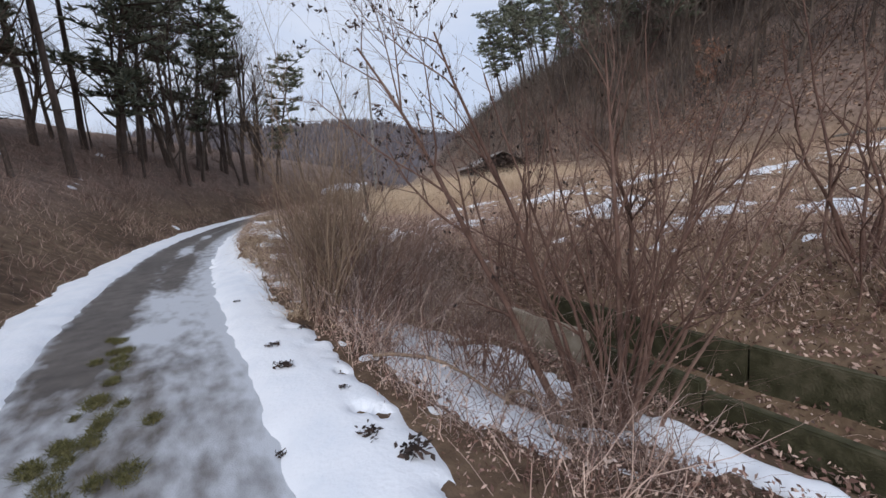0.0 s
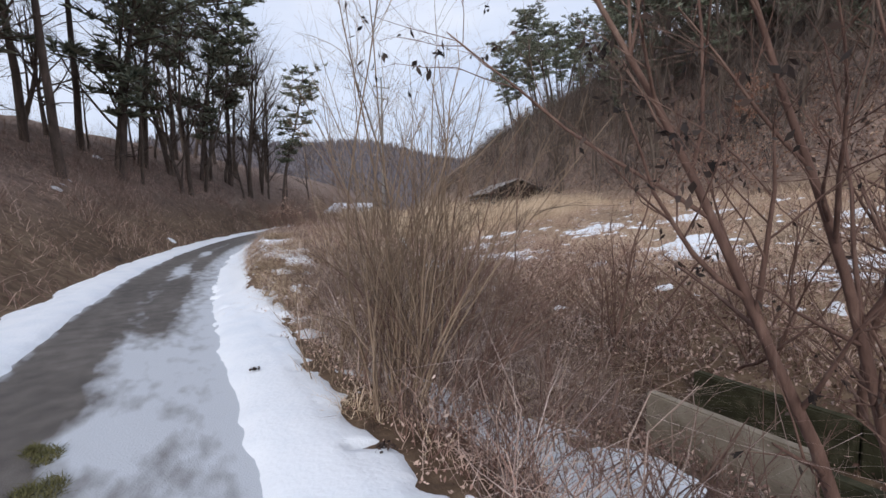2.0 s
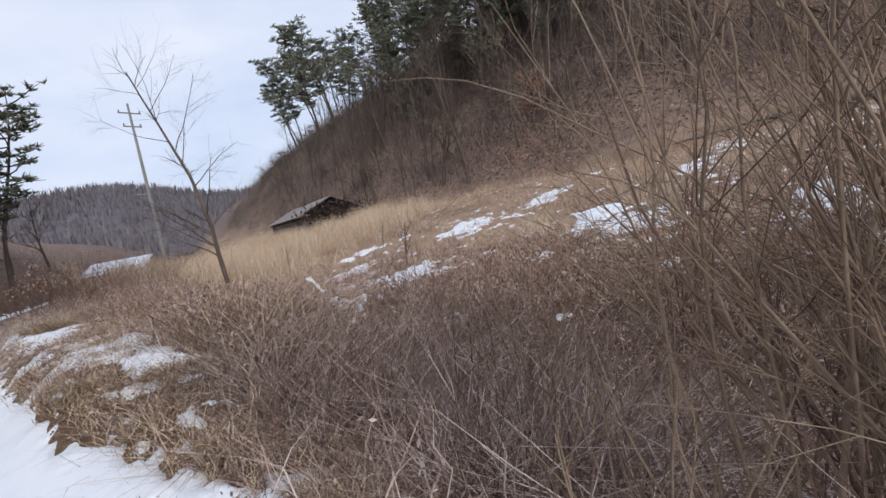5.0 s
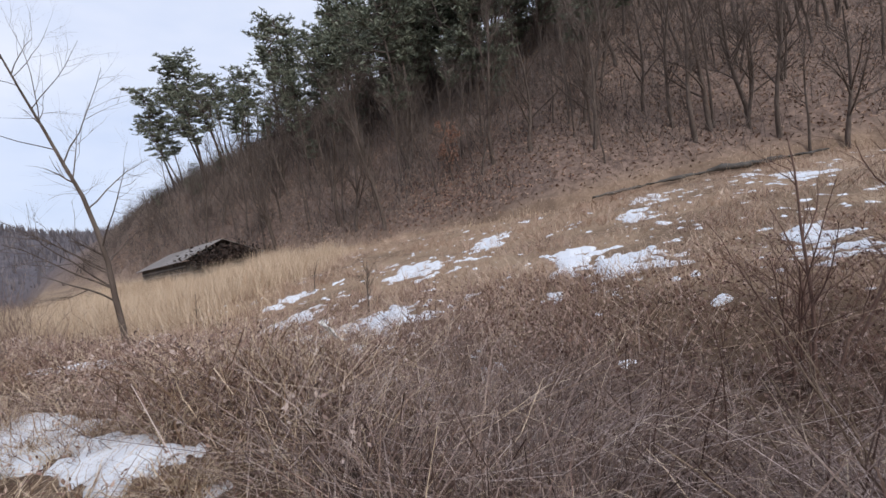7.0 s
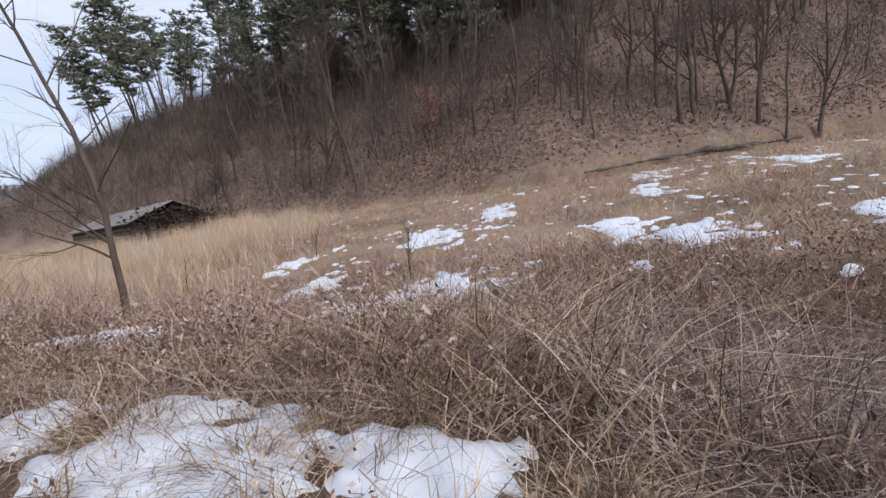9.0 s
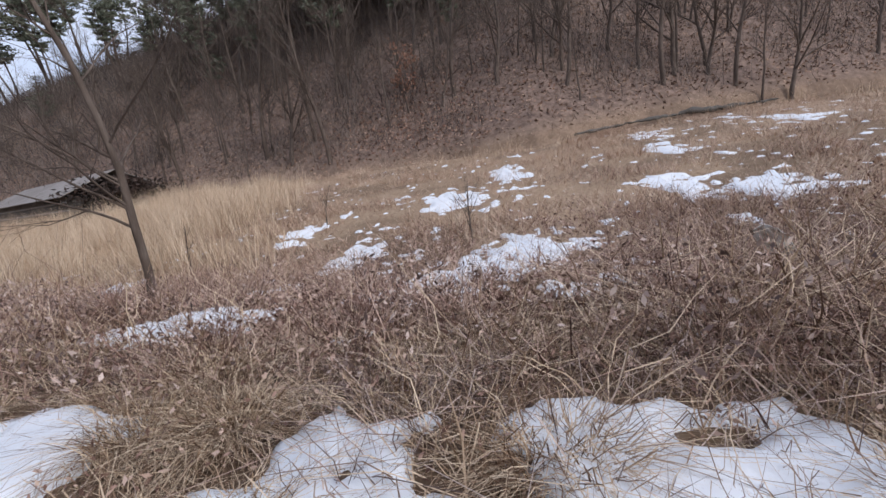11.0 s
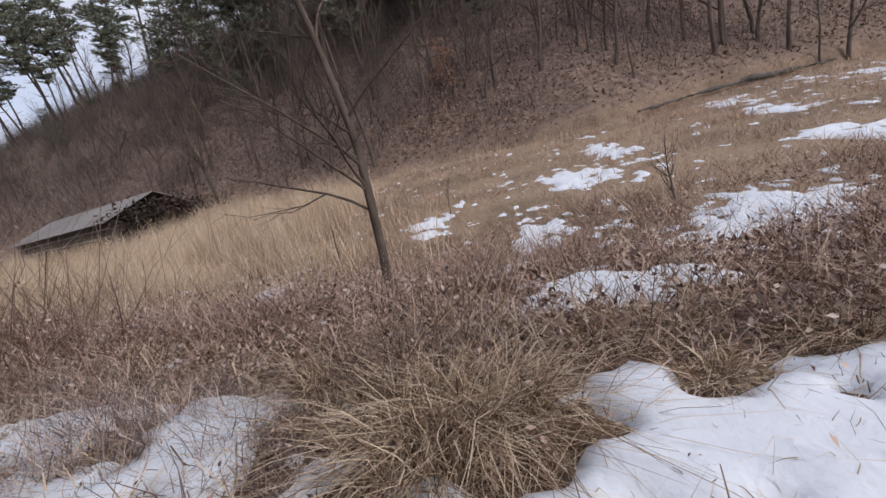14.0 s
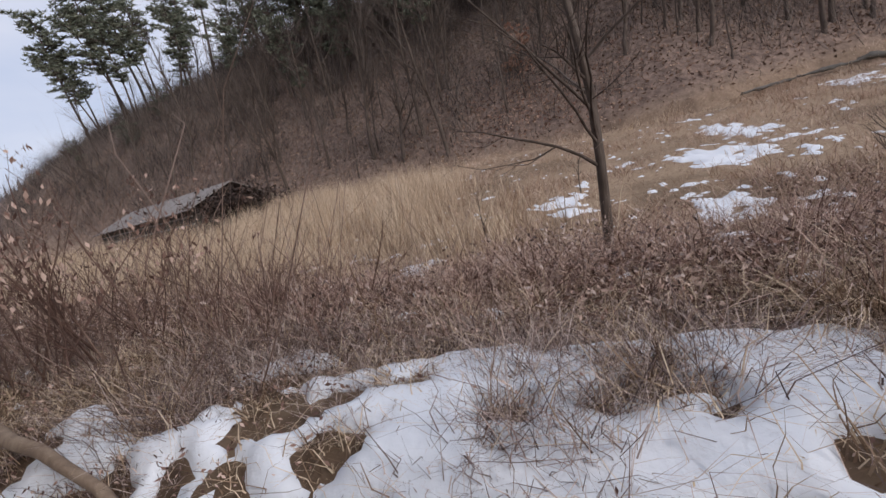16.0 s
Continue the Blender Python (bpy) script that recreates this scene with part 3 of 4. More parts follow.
def pine(name, x, y, height, seed, label, lean=(0, 0), clear=0.4, reach=0.2, group="", z=None, tiers=17, tufts=9):
    """A pine: bare lower trunk, tiers of level branches, tufts of needles along them."""
    r = np.random.default_rng(seed)
    ob = thing(name, x, y, label, "pine tree", group, z=z)
    trunk = limb((0, 0, -0.3), (lean[0], lean[1], 1), height, height * 0.0115, 10, 0.04, 0.02, r, 0.15)
    boughs = []
    for k in range(tiers):
        f = clear + (1 - clear) * (k + r.uniform(0, 0.7)) / tiers
        fi = min(f, 0.985) * 10
        i = min(int(fi), 9)
        p = trunk[0][i] + (trunk[0][i + 1] - trunk[0][i]) * (fi - i)
        crown = math.sin(math.pi * min(1.0, 0.22 + 0.8 * (1 - f) / (1 - clear))) ** 0.7
        for _ in range(r.integers(2, 5)):
            a = r.uniform(0, 2 * np.pi)
            boughs.append(limb(p, (math.cos(a), math.sin(a), r.uniform(-0.1, 0.3)), height * reach * crown * r.uniform(0.5, 1.25) + 0.2, height * 0.0042, 4, 0.13, 0.02, r, 0.3))
    stubs = [limb(trunk[0][min(9, int(10 * f))], (math.cos(a), math.sin(a), 0.1), height * 0.07, height * 0.0022, 3, 0.2, 0, r)
             for f, a in zip(r.uniform(0.15, clear, 9), r.uniform(0, 6.28, 9))]
    v, q = tubes([trunk], 8)
    part("trunk", v, q, PINEBARK, ob, smooth=True)
    v, q = tubes(boughs + stubs, 3)
    tagged(part("bough_work", v, q, PINEBARK, ob), kind="stuff")
    centres = []
    for pts, _ in boughs:
        for _ in range(tufts):
            f = r.uniform(0.35, 1.0) * (len(pts) - 1)
            k = min(int(f), len(pts) - 2)
            c = pts[k] + (pts[k + 1] - pts[k]) * (f - k)
            centres.append(c + r.normal(0, height * 0.018, 3) * np.array([1, 1, 0.3]) + (0, 0, height * 0.006))
    c = np.repeat(np.array(centres), 7, 0)
    n = len(c)
    d = r.normal(0, 1, (n, 3))
    d[:, 2] = np.abs(d[:, 2]) * 0.5 + 0.1
    d /= np.linalg.norm(d, axis=1)[:, None]
    e = np.cross(d, r.normal(0, 1, (n, 3)))
    e /= np.linalg.norm(e, axis=1)[:, None] + 1e-6
    s = height * r.uniform(0.018, 0.042, n)[:, None]
    tri = np.stack([c + e * s * 0.17, c - e * s * 0.17, c + d * s], 1).reshape(-1, 3)
    tagged(part("crown", tri, np.arange(3 * n).reshape(-1, 3), NEEDLE, ob, "dark green needle tufts"), kind="stuff")
    return ob


def way_x(y):
    """Where the lane is walked."""
    return np.interp(y, [0, 9.6, 12.5, 15.5, 19.5], [0, 0.26, 0.84, 1.16, 1.45])


def clear_of_way(lines, x, y):
    return [m for m in lines if min(m[0][:, 0] + x - way_x(m[0][:, 1] + y)) > 0.5 or y > 21]


def scatter(n, x0, x1, y0, y1, weight, r=rng):
    """Random places in a rectangle, kept by weight(x, y) in 0..1."""
    x, y = r.uniform(x0, x1, n), r.uniform(y0, y1, n)
    k = r.uniform(0, 1, n) < weight(x, y)
    return x[k], y[k]


def blades(name, mat, n, box, weight, length, width, lean, droop, segs, label, category, jitter=0.0, bias=(0, 0), mound=0.7, reach_off=0.0, low=0.3):
    """One object of many loose stems on the ground."""
    x, y = scatter(n, *box, weight)
    m = len(x)
    ln = rng.uniform(*length, m) * (low + (1.45 - low) * step(0.3, 0.7, fbm(x * mound, y * mound, 77)))
    way, dr = rng.normal(0, lean, (m, 2)) + np.array(bias), rng.uniform(*droop, m)
    tip_x, tip_y = x + way[:, 0] * ln * (1 + dr), y + way[:, 1] * ln * (1 + dr)
    ok = ((tip_x - way_x(tip_y)) * np.sign(x - way_x(y)) > np.where(tip_y < 9, 0.95, 0.75) + reach_off) | (tip_y > 21) | (tip_y < -0.5)
    x, y, way, dr, ln, m = x[ok], y[ok], way[ok], dr[ok], ln[ok], int(ok.sum())
    base = np.stack([x, y, terrain(x, y) - 0.02], -1)
    v, q, t = ribbons(base, way, ln, rng.uniform(*width, m), dr, segs, jitter)
    return tagged(new(name, fast_mesh(name, v, [q, t], mat)), label, category, kind="stuff")


free = lambda x, y: step(-0.004, -0.03, snow_depth(x, y)) * 0 + (snow_depth(x, y) < 0.0)
U = lambda x, y: x - road_x(y)
clump = lambda x, y, s, seed, lo, hi: step(lo, hi, fbm(x * s, y * s, seed))

# ---- dry plants of the verge, ditch and field ----
NOSNOW = lambda x, y, keep: np.where(snow_depth(x, y) < 0.005, 1.0, keep)
THICK = lambda x, y: step(1.5, 2.0, U(x, y) - 0.95 * step(8.8, 10.2, y)) * (1 - 0.95 * (x > 3.1) * (x < 5.6) * (y < 5.6)) * (1 - 0.5 * step(2.1, 2.5, U(x, y)) * (1 - step(4.2, 4.6, U(x, y))) * (1 - step(6.2, 7, y)))
blades("verge_weeds", WEED, 150000, (1.0, 9.5, 1.2, 27), lambda x, y: THICK(x, y) * (0.4 + 0.6 * clump(x, y, 1.1, 101, 0.35, 0.6)) * (1 - 0.75 * step(5, 9, U(x, y))) * NOSNOW(x, y, 0.1),
       (0.12, 0.6), (0.004, 0.011), 0.5, (0.1, 1.1), 3, "tangled reddish-brown dry weeds along the verge", "weeds", 0.06, mound=1.5)
blades("bramble_thicket", GREYWEED, 95000, (1.2, 7.5, 2.2, 13.5), lambda x, y: THICK(x, y) * (1 - step(4.6, 6.4, U(x, y))) * (1 - step(9.8, 11.0, y)) * NOSNOW(x, y, 0.08) * clump(x, y, 1.3, 105, 0.3, 0.5) * (0.4 + 0.6 * step(5.5, 7, y)),
       (0.3, 0.95), (0.004, 0.011), 0.55, (0.3, 1.3), 4, "grey-brown bramble thicket matted over the ditch", "brambles", 0.07, mound=1.2)
blades("red_brambles", TWIG, 30000, (1.6, 8, 1.5, 13), lambda x, y: THICK(x, y) * (1 - step(4.8, 6.4, U(x, y))) * (1 - step(10.0, 11.4, y)) * clump(x, y, 1.0, 107, 0.35, 0.55) * NOSNOW(x, y, 0.3),
       (0.5, 1.2), (0.005, 0.013), 0.5, (0.2, 1.0), 5, "dark red bramble canes along the ditch", "brambles", 0.06)
blades("pale_stalks", STRAW, 9000, (1.4, 9, 4, 26), lambda x, y: THICK(x, y) * (0.15 + 0.85 * clump(x, y, 0.9, 109, 0.45, 0.6)) * (1 - 0.7 * step(4.5, 7, U(x, y))),
       (0.3, 0.75), (0.005, 0.01), 0.4, (0.2, 1.2), 6, "long bleached stalks standing out of the weeds", "weeds", 0.05, reach_off=0.55)
blades("straw_tangle", STRAW, 5200, (2.2, 7.2, 6.2, 11.9), lambda x, y: (U(x, y) > 1.7) * (U(x, y) < 5.4) * (0.25 + 0.75 * clump(x, y, 1.2, 117, 0.42, 0.58)) * NOSNOW(x, y, 0.1),
       (0.5, 1.0), (0.006, 0.013), 0.6, (0.5, 1.5), 6, "pale arching dead stalks tangled over the brambles", "weeds", 0.06, reach_off=0.5, low=0.7)
blades("straw_tufts_verge", STRAW, 130000, (0.6, 6, 4.5, 24), lambda x, y: (U(x, y) > 1.35) * (U(x, y) < 3.8) * np.maximum(np.maximum(clump(x, y, 1.45, 41, 0.5, 0.57), 0.3 * step(2.4, 2.8, U(x, y)) * (y > 8.4)), np.minimum(gauss(x, y, VERGE_GAP) * 1.2, 1) * (y > 8.4)) * NOSNOW(x, y, 0.05),
       (0.1, 0.34), (0.004, 0.009), 0.5, (0.4, 1.5), 4, "bleached straw grass flopping over the snow edge", "grass", 0.06, reach_off=-0.5, low=0.9)
blades("snow_stubble", GREYWEED, 140000, (1.2, 5.5, 9, 24), lambda x, y: (U(x, y) > 1.2) * (U(x, y) < 3.2) * clump(x, y, 2.2, 113, 0.4, 0.54) * (0.3 + 0.7 * step(15.5, 17.5, y)),
       (0.07, 0.3), (0.003, 0.008), 0.5, (0.1, 1.0), 3, "short grey stubble poking through the snow", "weeds", 0.1, reach_off=-0.5, low=0.6)
blades("field_grass", PALE, 165000, (6, 30, -6, 44), lambda x, y: (U(x, y) > 5.5) * (x < foot_x(y) + 0.3) * (0.25 + 0.75 * clump(x, y, 0.6, 111, 0.3, 0.55)) * NOSNOW(x, y, 0.06),
       (0.1, 0.45), (0.008, 0.022), 0.5, (0.1, 1.0), 2, "short pale tan dry field grass", "grass")
blades("tall_gold_grass", FEATHER, 190000, (8, 40, 15, 60), lambda x, y: step(17.5, 20.5, y - 0.3 * (x - 12)) * (x > 9 + 0.15 * (y - 18)) * (x < foot_x(y) - 1.5) * (0.25 + 0.75 * clump(x, y, 0.45, 115, 0.3, 0.5)),
       (0.5, 1.3), (0.01, 0.024), 0.22, (0.0, 0.6), 2, "tall golden feathery grass standing in the field", "grass")
blades("field_weeds", WEED, 90000, (5.5, 24, 0, 28), lambda x, y: (U(x, y) > 4.5) * clump(x, y, 0.8, 121, 0.42, 0.6) * (1 - 0.75 * step(10, 17, x)) * NOSNOW(x, y, 0.08),
       (0.12, 0.5), (0.005, 0.012), 0.45, (0.1, 0.9), 3, "reddish-brown weed stalks in the lower field", "weeds", 0.06)
blades("bank_grass", WEED, 60000, (-14, 6, 3, 42), lambda x, y: (U(x, y) < -1.6) * (U(x, y) > -12) * (0.3 + 0.7 * clump(x, y, 0.7, 131, 0.35, 0.6)) * NOSNOW(x, y, 0),
       (0.12, 0.6), (0.006, 0.016), 0.5, (0.2, 1.0), 3, "brown dry grass matted on the lane bank", "grass", 0.05)
blades("far_roadside_brush", TWIG, 70000, (-16, 30, 12, 64), lambda x, y: (U(x, y) > 1.9 + 0.1 * np.maximum(y - 22, 0)) * (U(x, y) < 7) * step(19, 24, y) + (U(x, y) < -3.5) * (U(x, y) > -16) * 0.7 * clump(x, y, 0.5, 133, 0.35, 0.55),
       (0.6, 2.2), (0.006, 0.016), 0.35, (0.0, 0.6), 3, "thin reddish-brown roadside brushwood", "brush", 0.07)
blades("hill_brush", HILLTWIG, 300000, (22, 76, -30, 95), lambda x, y: step(-0.3, 3, x - foot_x(y)) * (1 - step(24, 44, x - foot_x(y))) * np.maximum(0.3 + 0.7 * clump(x, y, 0.22, 141, 0.36, 0.58), 0.7 * step(42, 55, y)) * (0.62 + 0.38 * step(4, 16, y)) * (0.7 + 0.3 * step(30, 45, y)),
       (0.6, 2.8), (0.012, 0.032), 0.34, (0.0, 0.6), 3, "bare brown undergrowth on the hillside", "brush", 0.08)
blades("foot_reeds", STRAW, 14000, (19, 31, -10, 16), lambda x, y: np.exp(-((x - foot_x(y) + 1.0) / 0.8) ** 2) * clump(x, y, 0.5, 151, 0.4, 0.55),
       (0.25, 0.75), (0.01, 0.022), 0.2, (0, 0.5), 2, "pale straw stalks at the foot of the hill", "grass")

# dead leaves on the hill and under the brush
hx, hy = scatter(100000, 22, 56, -25, 80, lambda x, y: step(-0.3, 1.5, x - foot_x(y)) * (1 - step(14, 30, x - foot_x(y))))
lv, lq = flakes(np.stack([hx, hy, terrain(hx, hy) + 0.05], -1), rng.uniform(0.05, 0.13, len(hx)), 0.5)
tagged(new("hill_leaf_litter", fast_mesh("hill_leaf_litter", lv, lq, LEAF)), "brown dead oak leaves covering the hillside", "leaf litter", kind="stuff")
hx, hy = scatter(9000, 25, 36, 8, 26, lambda x, y: step(-0.5, 1, x - foot_x(y)) * np.exp(-((x - foot_x(y) - 2) / 4) ** 2 - ((y - 16.5) / 5) ** 2))
lv, lq = flakes(np.stack([hx, hy, terrain(hx, hy) + rng.uniform(0.05, 1.0, len(hx)) ** 1.4], -1), rng.uniform(0.04, 0.1, len(hx)), 0.9)
tagged(new("rusty_undergrowth", fast_mesh("rusty_undergrowth", lv, lq, RUST)), "rust-red dry undergrowth at the foot of the hill", "undergrowth", kind="stuff")
hx, hy = scatter(120000, 1.0, 10, 1, 24, lambda x, y: (U(x, y) > 1.3) * (1 - 0.8 * step(5, 9, U(x, y))) * (0.012 + 0.988 * (snow_depth(x, y) < 0.0)))
lv, lq = flakes(np.stack([hx, hy, terrain(hx, hy) + rng.uniform(0.0, 0.3, len(hx)) ** 1.5], -1), rng.uniform(0.008, 0.022, len(hx)) * (1 + step(2.6, 4, U(hx, hy))), 0.9)
tagged(new("verge_leaf_litter", fast_mesh("verge_leaf_litter", lv, lq, WEED)), "curled brown dead leaves among the verge weeds", "leaf litter", kind="stuff")


hx, hy = scatter(90000, 1.4, 9, 1.5, 24, lambda x, y: THICK(x, y) * (1 - 0.7 * step(4.5, 7, U(x, y))) * clump(x, y, 1.6, 161, 0.35, 0.6) * (snow_depth(x, y) < 0.0))
mound_z = 0.5 * step(0.3, 0.7, fbm(hx * 1.5, hy * 1.5, 77)) + 0.05
lv, lq = flakes(np.stack([hx, hy, terrain(hx, hy) + rng.uniform(0, 1, len(hx)) * mound_z], -1), rng.uniform(0.01, 0.032, len(hx)), 1.2)
tagged(new("withered_leaves", fast_mesh("withered_leaves", lv, lq, GREYWEED)), "withered pale leaves and seed heads in the weeds", "leaves", kind="stuff")


# ---- shrubs and small trees by the lane ----
DRY = (300, 0.022, DARKLEAF, "shrivelled dark hanging leaves")
bare_tree("sapling", 3.1, 3.05, 4.9, 0.042, 11, "leaning bare sapling with shrivelled dark leaves on its twigs", lean=(-0.4, 0.2), forks=8, twigs=6, fine=4, mat=REDBARK, leaves=(620, 0.026, DARKLEAF, "shrivelled dark hanging leaves"), start=0.35, spread=0.55, reach=0.38, rise=0.03, crook=0.09)
bare_tree("sapling", 3.3, 2.9, 4.8, 0.04, 10, "leaning bare sapling with forked dark branches", lean=(-0.22, 0.25), forks=8, twigs=6, fine=4, mat=REDBARK, leaves=DRY, start=0.3, spread=0.5, reach=0.36, rise=0.03, crook=0.09)
bare_tree("sapling", 3.6, 2.75, 4.6, 0.04, 12, "slim bare sapling with thin dark twigs by the ditch", lean=(0.1, 0.05), forks=8, twigs=6, fine=4, mat=REDBARK, leaves=DRY, start=0.25, spread=0.5, reach=0.38, rise=0.04, crook=0.09)
shrub("ditch_shrub", 3.4, 2.65, 3.6, 20, 13, "dense reddish many-stemmed bare shrub beside the concrete ditch", splay=0.5, girth=0.02, side=6, fine=4, foot=0.16)
shrub("ditch_shrub", 5.9, 3.0, 2.6, 8, 14, "open thorny bare shrub on the field side of the ditch", splay=1.0, girth=0.018, side=8, fine=4, bend=0.15, rise=0.01)
shrub("ditch_shrub", 6.2, 1.6, 2.4, 9, 28, "open thorny bare shrub on the field side of the ditch", splay=0.9, girth=0.018, side=8, fine=4, bend=0.15, rise=0.01)
shrub("ditch_shrub", 5.8, 5.0, 2.4, 9, 15, "small crooked bare shrub behind the ditch", splay=0.8, girth=0.018, side=7, fine=4, bend=0.14)
shrub("ditch_shrub", 5.4, 6.6, 2.6, 8, 16, "slender dark-stemmed bare shrub at the ditch end", splay=0.45, girth=0.022, side=8, fine=4, bend=0.12)
bare_tree("sapling", 5.4, 3.9, 3.8, 0.045, 17, "crooked dark bare sapling over the ditch", lean=(-0.25, 0.05), forks=9, twigs=6, fine=4, mat=REDBARK, start=0.25, spread=0.7, reach=0.42, crook=0.14)
shrub("lane_shrub", 1.5, 5.5, 2.9, 42, 18, "tall tan many-stemmed bare shrub at the lane edge", mat=TANBARK, splay=0.36, girth=0.0085, side=9, fine=5, rise=0.03, foot=0.14, bend=0.1, lean=(0.16, 0.03))
shrub("lane_shrub", 1.8, 5.6, 2.4, 26, 30, "bushy tan many-stemmed bare shrub at the lane edge", mat=REDBARK, splay=0.6, girth=0.0085, side=8, fine=5, rise=0.03, foot=0.22, bend=0.13, lean=(0.12, 0))
shrub("lane_shrub", 1.6, 5.8, 3.6, 12, 19, "tall tan shrub with thin arching bare twigs", mat=TANBARK, splay=0.34, girth=0.009, side=10, fine=6, rise=0.02, arch=0.06, bend=0.12, lean=(0.1, 0), foot=0.15)
shrub("lane_shrub", 1.4, 6.3, 1.2, 30, 20, "low bushy tan shrub with leaning dry stems", mat=TANBARK, splay=0.6, girth=0.007, side=5, fine=3, foot=0.16)
shrub("lane_shrub", 2.4, 7.0, 1.6, 26, 38, "brushy tan shrub behind the lane edge", mat=TANBARK, splay=0.8, girth=0.009, side=6, fine=3, foot=0.3, bend=0.1)
shrub("ditch_shrub", 6.9, 2.0, 3.4, 8, 39, "tall open bare shrub at the field edge", splay=0.6, girth=0.022, side=8, fine=4, bend=0.15, rise=0.02)
shrub("ditch_shrub", 7.4, 4.4, 3.0, 8, 40, "tall open bare shrub at the field edge", splay=0.6, girth=0.02, side=8, fine=4, bend=0.15, rise=0.02)
shrub("lane_shrub", 2.7, 5.3, 1.4, 26, 21, "low tangled reddish shrub on the snowy bank", splay=0.9, girth=0.009, side=6, fine=3, foot=0.3, bend=0.12)
shrub("lane_shrub", 2.5, 3.9, 1.1, 24, 22, "low matted reddish shrub on the snowy bank", splay=1.1, girth=0.009, side=6, fine=3, foot=0.3, bend=0.12, arch=0.04)
shrub("lane_shrub", 2.3, 3.0, 0.9, 24, 29, "low matted reddish shrub on the snowy bank", splay=1.2, girth=0.008, side=6, fine=3, foot=0.25, bend=0.12, arch=0.05)
shrub("lane_shrub", 2.9, 4.5, 0.9, 20, 36, "brushy reddish-brown shrub above the ditch", splay=0.8, girth=0.011, side=6, fine=3, foot=0.3, bend=0.1)
shrub("lane_shrub", 3.4, 7.9, 1.7, 26, 23, "brushy reddish-brown shrub above the ditch", splay=0.8, girth=0.01, side=6, fine=3, foot=0.3, bend=0.1)
shrub("verge_shrub", 4.9, 10.0, 1.1, 26, 24, "brushy reddish thicket shrub over the dark ditch", splay=1.0, girth=0.009, side=6, fine=3, foot=0.4, bend=0.12)
shrub("verge_shrub", 5.6, 10.8, 0.9, 24, 25, "brushy reddish thicket shrub over the dark ditch", splay=1.0, girth=0.009, side=6, fine=3, foot=0.4, bend=0.12)
shrub("verge_shrub", 4.6, 22.6, 1.7, 30, 26, "dense dark leafless bush with withered leaves", splay=0.9, girth=0.01, side=7, fine=4, foot=0.4, leaves=(900, 0.03, WEED, "withered brown leaves"))
shrub("verge_shrub", 3.9, 23.4, 1.6, 30, 27, "dense dark leafless bush by the verge", splay=0.9, girth=0.01, side=7, fine=4, foot=0.4)
shrub("verge_shrub", 4.9, 21.2, 1.1, 24, 37, "dense dark leafless bush by the verge", splay=1.0, girth=0.008, side=7, fine=3, foot=0.35)

bare_tree("field_tree", 7.0, 18.0, 7.6, 0.068, 31, "bare grey field tree with long level branches", lean=(0.0, -0.1), forks=17, twigs=6, fine=4, start=0.2, spread=0.95, reach=0.3, rise=0.03, crook=0.12, thin=0.36)
bare_tree("field_sapling", 9.1, 13.3, 1.5, 0.025, 32, "small bare sapling standing in the field", forks=9, twigs=4, fine=3, start=0.3, spread=0.6, reach=0.4)
bare_tree("field_sapling", 12.9, 17.3, 1.5, 0.02, 33, "thin bare leaning sapling in the dry grass", lean=(0.15, 0.1), forks=5, twigs=3, fine=2, start=0.4, spread=0.4, reach=0.3)
bare_tree("field_sapling", 10.2, 19.6, 1.4, 0.03, 34, "short broken-topped bare sapling in the dry grass", lean=(0.3, 0.1), forks=3, twigs=2, fine=2, start=0.5, spread=0.5, reach=0.3)
bare_tree("rusty_tree", 30.4, 17.0, 4.2, 0.06, 35, "young oak still holding pale rust-brown leaves", forks=9, twigs=6, fine=3, leaves=(900, 0.09, RUST, "pale rust-brown leaves"), start=0.3, spread=0.7, reach=0.35)

# ---- woods on the hill ----
WOOD = [bare_tree("hill_tree", 27.2, -1.0, 10.0, 0.12, 41, "tall bare grey-brown tree on the hillside", group="bare hillside trees", near=False, forks=10, twigs=6, fine=5, start=0.3, spread=0.6, reach=0.34),
        bare_tree("hill_tree", 26.6, -3.4, 8.0, 0.12, 42, "spreading bare grey-brown tree at the hill foot", group="bare hillside trees", near=False, forks=9, twigs=6, fine=5, start=0.22, spread=0.9, reach=0.42, crook=0.12),
        bare_tree("hill_tree", 26.4, -1.9, 7.0, 0.07, 43, "slim bare grey-brown tree on the hillside", group="bare hillside trees", near=False, forks=9, twigs=5, fine=4, start=0.3, spread=0.5, reach=0.3)]
tr = np.random.default_rng(5)
placed = 0
while placed < 270:
    x, y = tr.uniform(24.5, 70), tr.uniform(-26, 70)
    d = x - foot_x(y)
    if d < 0.5 or d > 34 or (y > 50 and d > 22) or tr.uniform() < d / 60 or (y > 44 and tr.uniform() < 0.65):
        continue
    s = tr.uniform(0.7, 1.25)
    ob = copy_thing(WOOD[tr.integers(0, 3)], pose(x, y, float(terrain(x, y)), tr.uniform(-5, 5), tr.uniform(-5, 5), tr.uniform(0, 360)))
    ob.scale = (s, s, s * tr.uniform(0.85, 1.15))
    placed += 1

